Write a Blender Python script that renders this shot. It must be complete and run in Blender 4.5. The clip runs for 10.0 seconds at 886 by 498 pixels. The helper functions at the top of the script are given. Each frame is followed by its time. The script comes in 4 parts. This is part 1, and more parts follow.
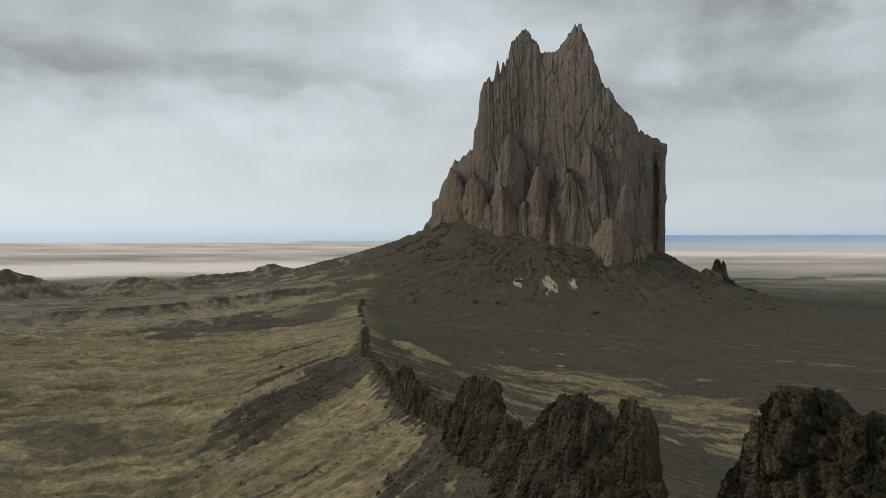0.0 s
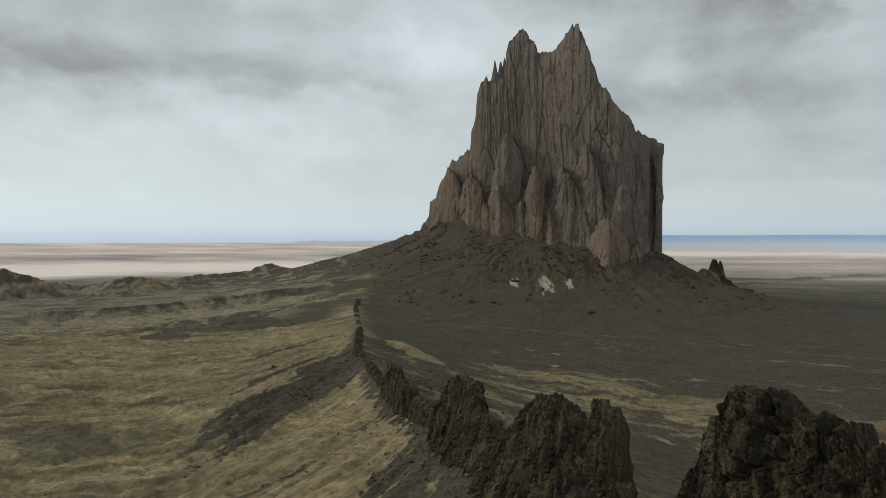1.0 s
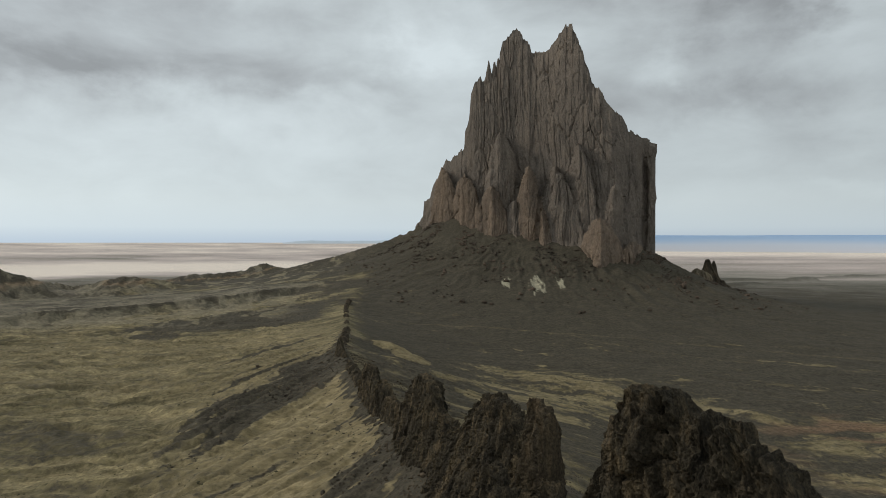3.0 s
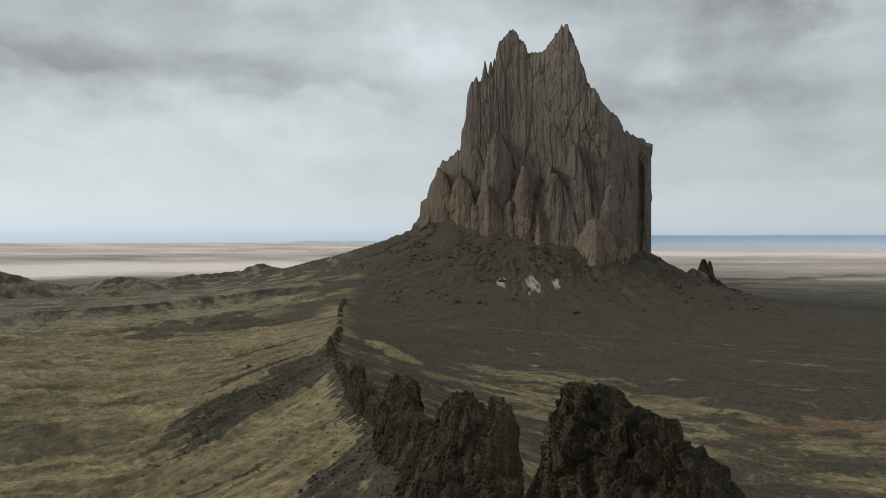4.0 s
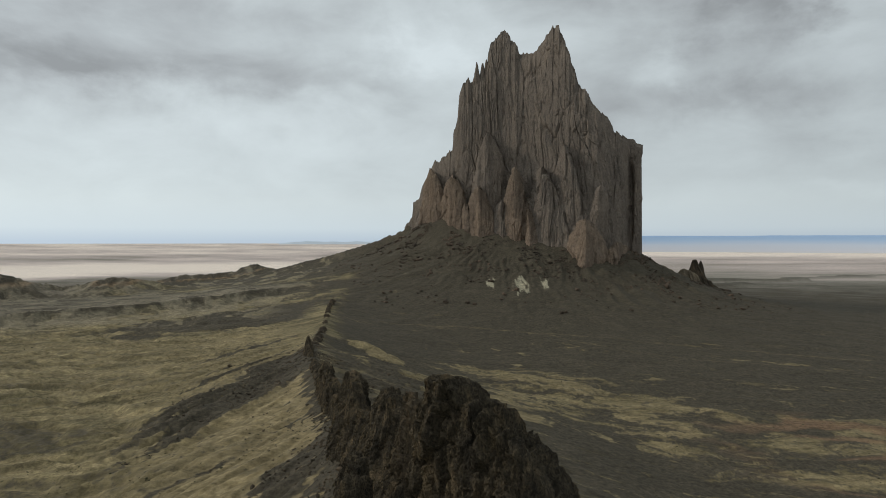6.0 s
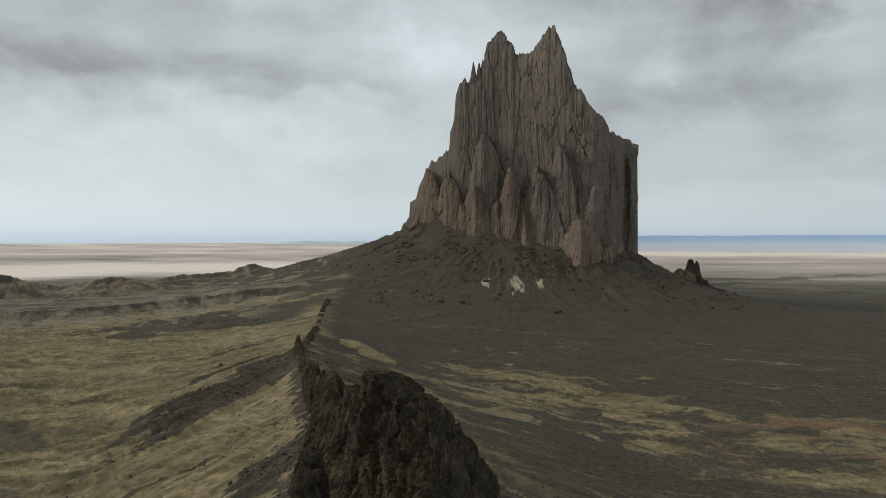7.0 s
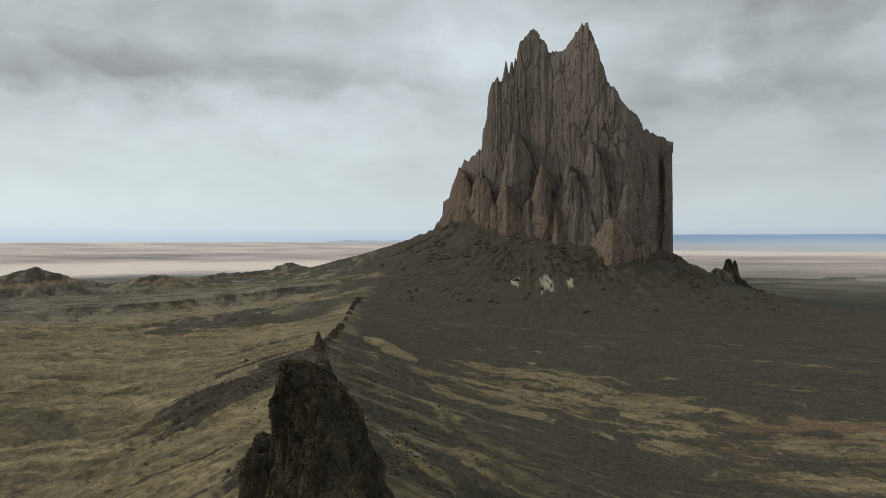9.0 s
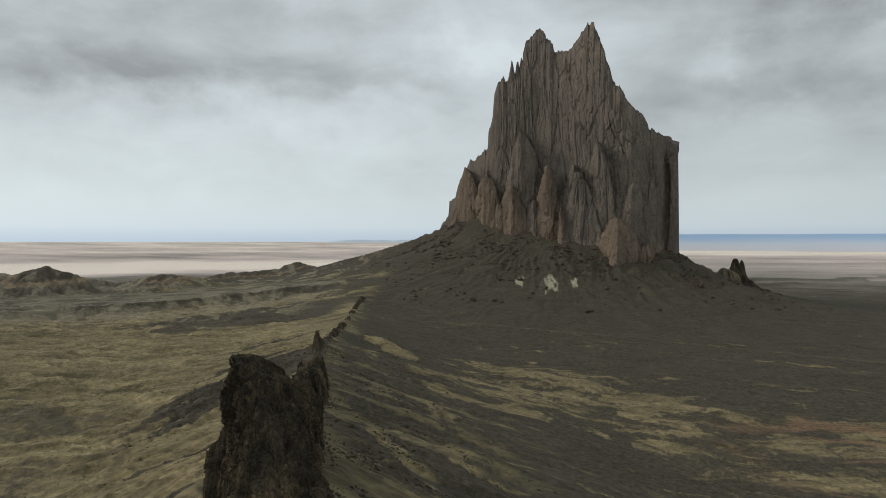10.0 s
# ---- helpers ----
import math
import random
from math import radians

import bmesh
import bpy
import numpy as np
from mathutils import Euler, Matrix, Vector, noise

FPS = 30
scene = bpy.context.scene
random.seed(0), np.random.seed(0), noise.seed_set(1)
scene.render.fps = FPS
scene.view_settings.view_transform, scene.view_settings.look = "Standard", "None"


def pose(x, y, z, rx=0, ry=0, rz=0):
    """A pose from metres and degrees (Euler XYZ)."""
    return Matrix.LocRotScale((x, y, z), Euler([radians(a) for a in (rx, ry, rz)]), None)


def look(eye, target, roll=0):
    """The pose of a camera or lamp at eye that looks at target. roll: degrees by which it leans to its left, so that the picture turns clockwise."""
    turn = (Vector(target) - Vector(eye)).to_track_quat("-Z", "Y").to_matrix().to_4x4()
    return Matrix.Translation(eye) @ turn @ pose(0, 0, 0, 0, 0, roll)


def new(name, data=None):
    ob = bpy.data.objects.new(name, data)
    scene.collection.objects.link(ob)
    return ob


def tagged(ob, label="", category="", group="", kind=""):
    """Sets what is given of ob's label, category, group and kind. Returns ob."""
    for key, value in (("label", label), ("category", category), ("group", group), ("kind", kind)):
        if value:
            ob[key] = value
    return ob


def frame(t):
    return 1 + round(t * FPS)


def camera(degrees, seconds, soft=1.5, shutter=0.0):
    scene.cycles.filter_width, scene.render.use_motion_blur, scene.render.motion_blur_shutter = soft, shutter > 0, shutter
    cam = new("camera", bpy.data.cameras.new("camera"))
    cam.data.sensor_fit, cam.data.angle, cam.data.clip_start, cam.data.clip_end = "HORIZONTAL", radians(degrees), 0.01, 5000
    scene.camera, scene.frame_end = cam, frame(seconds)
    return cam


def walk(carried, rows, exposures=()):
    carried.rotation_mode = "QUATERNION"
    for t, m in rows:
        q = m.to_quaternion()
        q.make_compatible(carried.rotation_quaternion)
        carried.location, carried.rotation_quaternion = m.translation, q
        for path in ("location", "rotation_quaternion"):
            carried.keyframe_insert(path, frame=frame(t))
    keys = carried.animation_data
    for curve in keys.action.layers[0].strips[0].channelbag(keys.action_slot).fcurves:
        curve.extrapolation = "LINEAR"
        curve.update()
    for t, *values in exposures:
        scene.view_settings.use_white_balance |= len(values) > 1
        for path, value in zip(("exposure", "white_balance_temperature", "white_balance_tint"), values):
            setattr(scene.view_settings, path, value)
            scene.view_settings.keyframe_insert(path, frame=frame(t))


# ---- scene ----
cam = camera(68.8, 10.0, 0.45)
METRES, EYE, TILT, LEAN, TURN = 62.0, 109.0, -0.7, 0.0, 0.0
ROWS = [
    (0.0, 0.0, 0.0, 0.0, 0.0, 0.0, -0.0),
    (0.5, 0.0322, 0.0014, -0.0007, -0.02, -0.0, -0.01),
    (1.0, 0.0655, 0.0018, -0.0006, -0.04, -0.01, -0.03),
    (1.5, 0.1034, 0.0024, -0.0008, -0.05, -0.02, -0.02),
    (2.0, 0.1387, 0.002, -0.0015, -0.08, -0.02, -0.02),
    (2.5, 0.1762, 0.002, -0.0017, -0.1, -0.01, -0.04),
    (4.0, 0.3093, -0.0141, -0.0026, -0.15, 0.0, -0.03),
    (4.5, 0.3578, -0.0228, -0.0034, -0.16, 0.02, -0.01),
    (5.0, 0.4074, -0.0339, -0.0043, -0.18, 0.04, -0.0),
    (5.5, 0.4634, -0.0477, -0.005, -0.21, 0.06, 0.0),
    (7.0, 0.6216, -0.0991, -0.0054, -0.18, 0.03, -0.0),
    (7.5, 0.6809, -0.1177, -0.0058, 0.71, 0.02, 0.01),
    (8.0, 0.7362, -0.1348, -0.0061, 1.7, -0.0, -0.0),
    (8.5, 0.7928, -0.1515, -0.0064, 2.58, -0.03, -0.01),
    (9.0, 0.8501, -0.1683, -0.0062, 3.4, -0.05, -0.03),
    (9.5, 0.9139, -0.1856, -0.0069, 4.05, -0.06, -0.05),
    (10.0, 0.9727, -0.2, -0.0076, 4.29, -0.08, -0.07),
]
walk(cam, [(t, pose(0, 0, EYE, TILT, LEAN, TURN) @ pose(METRES * x, METRES * y, METRES * z, 90 + pitch, roll, yaw)) for t, x, y, z, yaw, pitch, roll in ROWS])

# ---- world, sun, exposure ----
SUN_FROM = Vector((-0.9, 0.10, 0.55)).normalized()
world = bpy.data.worlds.new("overcast_sky")
scene.world = world
world.use_nodes = True


def nodes_of(tree):
    tree.nodes.clear()
    return tree.nodes, tree.links


def ramp(tree, fac, stops):
    n = tree.nodes.new("ShaderNodeValToRGB")
    tree.links.new(fac, n.inputs[0])
    els = n.color_ramp.elements
    while len(els) < len(stops):
        els.new(0.5)
    for e, (p, c) in zip(els, stops):
        e.position = p
        e.color = (*c, 1) if len(c) == 3 else c
    return n.outputs[0]


def mathn(tree, op, a, b=0.0, c=0.0):
    n = tree.nodes.new("ShaderNodeMath")
    n.operation = op
    for i, v in enumerate((a, b, c)):
        if isinstance(v, (int, float)):
            n.inputs[i].default_value = v
        else:
            tree.links.new(v, n.inputs[i])
    return n.outputs[0]


def mixc(tree, fac, a, b, blend="MIX"):
    n = tree.nodes.new("ShaderNodeMix")
    n.data_type = "RGBA"
    n.blend_type = blend
    for i, v in ((0, fac), (6, a), (7, b)):
        if isinstance(v, (int, float)):
            n.inputs[i].default_value = v
        elif isinstance(v, tuple):
            n.inputs[i].default_value = (*v, 1)
        else:
            tree.links.new(v, n.inputs[i])
    return n.outputs[2]


def noisen(tree, vec, scale, detail=4.0, rough=0.55, dist=0.0):
    n = tree.nodes.new("ShaderNodeTexNoise")
    n.inputs["Scale"].default_value = scale
    n.inputs["Detail"].default_value = detail
    n.inputs["Roughness"].default_value = rough
    n.inputs["Distortion"].default_value = dist
    tree.links.new(vec, n.inputs["Vector"])
    return n.outputs[0]


def mapping(tree, vec, scale=(1, 1, 1), loc=(0, 0, 0), rot=(0, 0, 0)):
    n = tree.nodes.new("ShaderNodeMapping")
    n.inputs["Location"].default_value = loc
    n.inputs["Rotation"].default_value = rot
    n.inputs["Scale"].default_value = scale
    tree.links.new(vec, n.inputs["Vector"])
    return n.outputs[0]


CLOUD = (3.1, 1.4)
# dark banks and bright breaks of the cloud deck: bearing, height, width and depth in degrees, amount
BANKS = ((-27, 19, 15, 4.0, -0.62), (-31, 13.6, 12, 1.7, -0.5), (-11, 14, 8, 2.2, -0.35), (-2, 17, 4.5, 2.8, 0.5), (12, 21, 7, 2.0, -0.35), (25, 19, 5, 3.6, -0.8),
         (32, 18, 3, 2.5, 0.3), (17, 14, 4, 1.6, 0.4), (23, 10.6, 9, 2.0, -0.6), (30, 6, 12, 2.0, -0.25), (33.5, 4.8, 2, 0.9, 0.4), (-18, 8, 18, 3.5, 0.35))


def build_sky():
    t = world.node_tree
    nodes_of(t)
    out = t.nodes.new("ShaderNodeOutputWorld")
    bg = t.nodes.new("ShaderNodeBackground")
    sky = t.nodes.new("ShaderNodeTexSky")
    sky.sky_type, sky.sun_disc = "NISHITA", False
    sky.sun_elevation = math.asin(SUN_FROM.z)
    sky.sun_rotation = math.atan2(SUN_FROM.x, SUN_FROM.y)
    co = t.nodes.new("ShaderNodeTexCoord").outputs["Generated"]
    sep = t.nodes.new("ShaderNodeSeparateXYZ")
    t.links.new(co, sep.inputs[0])
    up = mathn(t, "MAXIMUM", sep.outputs[2], 0.0)
    # cloud banks, wider than high
    big = noisen(t, mapping(t, co, (1.0, 1.0, 2.3), (CLOUD[0], CLOUD[1], 0.4), (0, 0.12, 0)), 2.1, 3.0, 0.5, 0.25)
    small = noisen(t, mapping(t, co, (1.0, 1.0, 2.1), (7.7, 2.0, 4.0), (0, 0.2, 0)), 5.5, 7.0, 0.58, 0.35)
    both = mathn(t, "ADD", mathn(t, "MULTIPLY", big, 0.30), mathn(t, "ADD", mathn(t, "MULTIPLY", small, 0.30), 0.222))
    # ragged edges for the single banks and breaks in front
    wide = noisen(t, mapping(t, co, (1.0, 1.0, 1.6), (1.0, 2.0, 3.0)), 5.0, 6.0, 0.6)
    high = noisen(t, mapping(t, co, (1.0, 1.0, 1.6), (6.0, 4.0, 9.0)), 6.0, 6.0, 0.6)
    px = mathn(t, "ADD", sep.outputs[0], mathn(t, "MULTIPLY", mathn(t, "SUBTRACT", wide, 0.5), 0.42))
    pz = mathn(t, "ADD", sep.outputs[2], mathn(t, "MULTIPLY", mathn(t, "SUBTRACT", high, 0.5), 0.17))
    north = mathn(t, "MINIMUM", mathn(t, "MAXIMUM", mathn(t, "MULTIPLY", sep.outputs[1], 2.0), 0.0), 1.0)
    for bearing, height, wid, tall, amount in BANKS:
        b, e = radians(bearing), radians(height)
        ex = mathn(t, "MULTIPLY", mathn(t, "SUBTRACT", px, math.sin(b) * math.cos(e)), 1 / radians(wid))
        ez = mathn(t, "MULTIPLY", mathn(t, "SUBTRACT", pz, math.sin(e)), 1 / radians(tall))
        far = mathn(t, "ADD", mathn(t, "MULTIPLY", ex, ex), mathn(t, "MULTIPLY", ez, ez))
        bank = mathn(t, "MULTIPLY", mathn(t, "POWER", 2.718, mathn(t, "MULTIPLY", far, -1.0)), north)
        both = mathn(t, "ADD", both, mathn(t, "MULTIPLY", bank, 0.20 * amount))
    cloud = ramp(t, both, [(0.34, (0.285, 0.302, 0.31)), (0.43, (0.41, 0.442, 0.456)), (0.53, (0.54, 0.595, 0.612)), (0.66, (0.69, 0.765, 0.79))])
    # towards the horizon the deck thins to an even pale grey, blue at its foot
    low = ramp(t, up, [(0.0, (0.47, 0.57, 0.67)), (0.02, (0.585, 0.675, 0.73)), (0.06, (0.635, 0.715, 0.745)), (0.3, (0.62, 0.69, 0.71))])
    fade = ramp(t, up, [(0.02, (0, 0, 0)), (0.09, (0.55, 0.55, 0.55)), (0.18, (1, 1, 1))])
    deck = mixc(t, fade, low, cloud)
    blue = mixc(t, 1.0, sky.outputs[0], (0.1, 0.1, 0.1), "MULTIPLY")
    sunward = mathn(t, "SUBTRACT", 1.0, mathn(t, "MULTIPLY", sep.outputs[0], 0.2))
    side = t.nodes.new("ShaderNodeCombineColor")
    for k in range(3):
        t.links.new(sunward, side.inputs[k])
    deck = mixc(t, 1.0, deck, side.outputs[0], "MULTIPLY")
    full = mixc(t, 0.94, blue, deck)
    t.links.new(full, bg.inputs[0])
    bg.inputs[1].default_value = 1.0
    t.links.new(bg.outputs[0], out.inputs[0])


build_sky()
sun = new("sun", bpy.data.lights.new("sun", "SUN"))
sun.data.energy, sun.data.angle, sun.data.color = 1.05, radians(12), (1.0, 0.92, 0.80)
sun.matrix_world = look((0, 0, 600), Vector((0, 0, 600)) - SUN_FROM)


# ---- noise on arrays ----
def scramble(ix, iy, iz, seed):
    h = (ix.astype(np.int64) * 374761393 + iy.astype(np.int64) * 668265263 + iz.astype(np.int64) * 2147483647 + seed * 974711) & 0xFFFFFFFF
    h = ((h ^ (h >> 13)) * 1274126177) & 0xFFFFFFFF
    h = ((h ^ (h >> 16)) * 2246822519) & 0xFFFFFFFF
    return ((h ^ (h >> 15)) & 0xFFFFFF) / float(0xFFFFFF)


def soft(a, b, x):
    t = np.clip((x - a) / (b - a), 0, 1)
    return t * t * (3 - 2 * t)


TABLE = np.random.RandomState(5).permutation(256).astype(np.int32)
TABLE = np.concatenate([TABLE, TABLE])
WAY_X = np.cos(np.arange(256) * 2 * math.pi / 256).astype(np.float32) * 1.5
WAY_Y = np.sin(np.arange(256) * 2 * math.pi / 256).astype(np.float32) * 1.5


def noise2(x, y, seed=0):
    """Smooth noise in the plane, about -1 to 1."""
    x, y = np.asarray(x, dtype=np.float32), np.asarray(y, dtype=np.float32)
    bx, by = np.floor(x), np.floor(y)
    fx, fy = x - bx, y - by
    ix, iy = (bx.astype(np.int32) + seed * 37) & 255, (by.astype(np.int32) + seed * 101) & 255
    ux, uy = fx * fx * fx * (fx * (fx * 6 - 15) + 10), fy * fy * fy * (fy * (fy * 6 - 15) + 10)
    a, b = TABLE[ix], TABLE[ix + 1]
    h00, h01, h10, h11 = TABLE[a + iy], TABLE[a + iy + 1], TABLE[b + iy], TABLE[b + iy + 1]
    gx, gy = fx - 1, fy - 1
    n00 = WAY_X[h00] * fx + WAY_Y[h00] * fy
    n01 = WAY_X[h01] * fx + WAY_Y[h01] * gy
    n10 = WAY_X[h10] * gx + WAY_Y[h10] * fy
    n11 = WAY_X[h11] * gx + WAY_Y[h11] * gy
    low = n00 + ux * (n10 - n00)
    return low + uy * (n01 + ux * (n11 - n01) - low)


def noise3(x, y, z, seed=0):
    """Smooth noise in space, about -1 to 1."""
    ix, iy, iz = np.floor(x), np.floor(y), np.floor(z)
    fx, fy, fz = x - ix, y - iy, z - iz
    ux, uy, uz = (f * f * (3 - 2 * f) for f in (fx, fy, fz))
    acc = 0
    for dx in (0, 1):
        for dy in (0, 1):
            for dz in (0, 1):
                w = (ux if dx else 1 - ux) * (uy if dy else 1 - uy) * (uz if dz else 1 - uz)
                acc = acc + w * (scramble(ix + dx, iy + dy, iz + dz, seed) * 2 - 1)
    return acc


def fbm2(x, y, octaves, seed=0, gain=0.5):
    acc, amp = 0, 1.0
    for i in range(octaves):
        acc = acc + amp * noise2(x, y, seed + i)
        x, y, amp = x * 2.03 + 17.1, y * 2.03 - 9.7, amp * gain
    return acc


def fbm3(x, y, z, octaves, seed=0, gain=0.5):
    acc, amp = 0, 1.0
    for i in range(octaves):
        acc = acc + amp * noise3(x, y, z, seed + i)
        x, y, z, amp = x * 2.03 + 5.3, y * 2.03 - 3.1, z * 2.03 + 1.7, amp * gain
    return acc


def blocks(x, y, z, seed=0):
    """Cracked blocks: each point's own block value (-1 to 1) and how near it is to a crack (0 at the crack)."""
    ix, iy, iz = np.floor(x), np.floor(y), np.floor(z)
    d1 = np.full(x.shape, 9.0)
    d2 = np.full(x.shape, 9.0)
    val = np.zeros(x.shape)
    for dx in (-1, 0, 1):
        for dy in (-1, 0, 1):
            for dz in (-1, 0, 1):
                cx, cy, cz = ix + dx, iy + dy, iz + dz
                px = cx + scramble(cx, cy, cz, seed) - x
                py = cy + scramble(cx, cy, cz, seed + 1) - y
                pz = cz + scramble(cx, cy, cz, seed + 2) - z
                d = px * px + py * py + pz * pz
                near = d < d1
                d2 = np.where(near, d1, np.minimum(d2, d))
                val = np.where(near, scramble(cx, cy, cz, seed + 3) * 2 - 1, val)
                d1 = np.where(near, d, d1)
    return val, np.sqrt(d2) - np.sqrt(d1)


def facets(x, y, z, seed=0, lean=1.0):
    """Cracked blocks like blocks(), but each with a flat face that leans its own way."""
    ix, iy, iz = np.floor(x), np.floor(y), np.floor(z)
    d1 = np.full(x.shape, 9.0)
    d2 = np.full(x.shape, 9.0)
    val = np.zeros(x.shape)
    for dx in (-1, 0, 1):
        for dy in (-1, 0, 1):
            for dz in (-1, 0, 1):
                cx, cy, cz = ix + dx, iy + dy, iz + dz
                r0, r1, r2 = (scramble(cx, cy, cz, seed + k) for k in (0, 1, 2))
                px, py, pz = cx + r0 - x, cy + r1 - y, cz + r2 - z
                d = px * px + py * py + pz * pz
                near = d < d1
                d2 = np.where(near, d1, np.minimum(d2, d))
                tilt = ((r1 * 7.3 % 1) - 0.5) * px + ((r2 * 7.3 % 1) - 0.5) * py + ((r0 * 7.3 % 1) - 0.5) * pz
                val = np.where(near, (r0 * 3.7 + r2 * 5.1) % 1 * 2 - 1 + lean * 2 * tilt, val)
                d1 = np.where(near, d, d1)
    return val, np.sqrt(d2) - np.sqrt(d1)


# ---- materials ----
def material(name):
    m = bpy.data.materials.new(name)
    m.use_nodes = True
    t = m.node_tree
    nodes_of(t)
    out = t.nodes.new("ShaderNodeOutputMaterial")
    bsdf = t.nodes.new("ShaderNodeBsdfPrincipled")
    bsdf.inputs["Roughness"].default_value = 0.95
    bsdf.inputs["Specular IOR Level"].default_value = 0.15
    t.links.new(bsdf.outputs[0], out.inputs[0])
    geo = t.nodes.new("ShaderNodeNewGeometry")
    return m, t, bsdf, geo.outputs["Position"]


def bump(t, bsdf, height, strength, distance):
    n = t.nodes.new("ShaderNodeBump")
    n.inputs["Strength"].default_value = strength
    n.inputs["Distance"].default_value = distance
    t.links.new(height, n.inputs["Height"])
    t.links.new(n.outputs[0], bsdf.inputs["Normal"])


def rock_material(name, dark, mid, light, streak, grain, depth, grain_shade=0.55):
    """Weathered volcanic rock: streaks that run down the face, mottling, and fine grain with shade painted into its
    pits. streak and grain: sizes in metres.
    """
    m, t, bsdf, pos = material(name)
    down = noisen(t, mapping(t, pos, (1 / streak, 1 / streak, 0.16 / streak)), 1.0, 5.0, 0.6, 0.3)
    patch = noisen(t, mapping(t, pos, (0.35 / streak, 0.35 / streak, 0.25 / streak), (4, 9, 2)), 1.0, 4.0, 0.6)
    fine = noisen(t, mapping(t, pos, (1 / grain, 1 / grain, 0.7 / grain)), 1.0, 6.0, 0.65)
    line = noisen(t, mapping(t, pos, (3.4 / streak, 3.4 / streak, 0.22 / streak), (1, 5, 3)), 1.0, 4.0, 0.6, 0.2)
    tone = mathn(t, "ADD", mathn(t, "MULTIPLY", down, 0.38), mathn(t, "ADD", mathn(t, "MULTIPLY", patch, 0.34), mathn(t, "MULTIPLY", line, 0.28)))
    col = ramp(t, tone, [(0.38, dark), (0.5, mid), (0.62, light)])
    # low grain is darkened to stand in for shade inside pits and crevices
    col = mixc(t, grain_shade, col, ramp(t, fine, [(0.32, (0.30, 0.30, 0.30)), (0.5, (0.95, 0.94, 0.93)), (0.68, (1.6, 1.56, 1.5))]), "MULTIPLY")
    t.links.new(col, bsdf.inputs["Base Color"])
    both = mathn(t, "ADD", fine, mathn(t, "MULTIPLY", down, 1.2))
    bump(t, bsdf, both, 0.9, depth)
    return m


massif_rock = rock_material("massif_rock", (0.128, 0.108, 0.090), (0.168, 0.140, 0.115), (0.212, 0.173, 0.138), 18.0, 2.6, 2.0, 0.4)
warm_rock = rock_material("warm_rock", (0.132, 0.103, 0.080), (0.190, 0.145, 0.108), (0.255, 0.188, 0.135), 16.0, 2.6, 2.0, 0.4)
dike_rock = rock_material("dike_rock", (0.020, 0.0174, 0.0127), (0.066, 0.0540, 0.0368), (0.165, 0.123, 0.072), 2.2, 0.20, 0.5, 0.9)
pillar_rock = rock_material("pillar_rock", (0.032, 0.026, 0.019), (0.074, 0.058, 0.038), (0.150, 0.106, 0.062), 2.6, 0.26, 0.35, 0.7)
crag_rock = rock_material("crag_rock", (0.034, 0.029, 0.022), (0.075, 0.060, 0.043), (0.14, 0.104, 0.068), 4.0, 0.8, 0.5, 0.6)
tan_rock = rock_material("tan_rock", (0.085, 0.070, 0.050), (0.165, 0.134, 0.094), (0.26, 0.21, 0.14), 8.0, 1.2, 0.6, 0.5)
fallen_rock = rock_material("fallen_rock", (0.045, 0.037, 0.030), (0.085, 0.066, 0.050), (0.150, 0.108, 0.078), 30.0, 2.0, 0.6, 0.6)


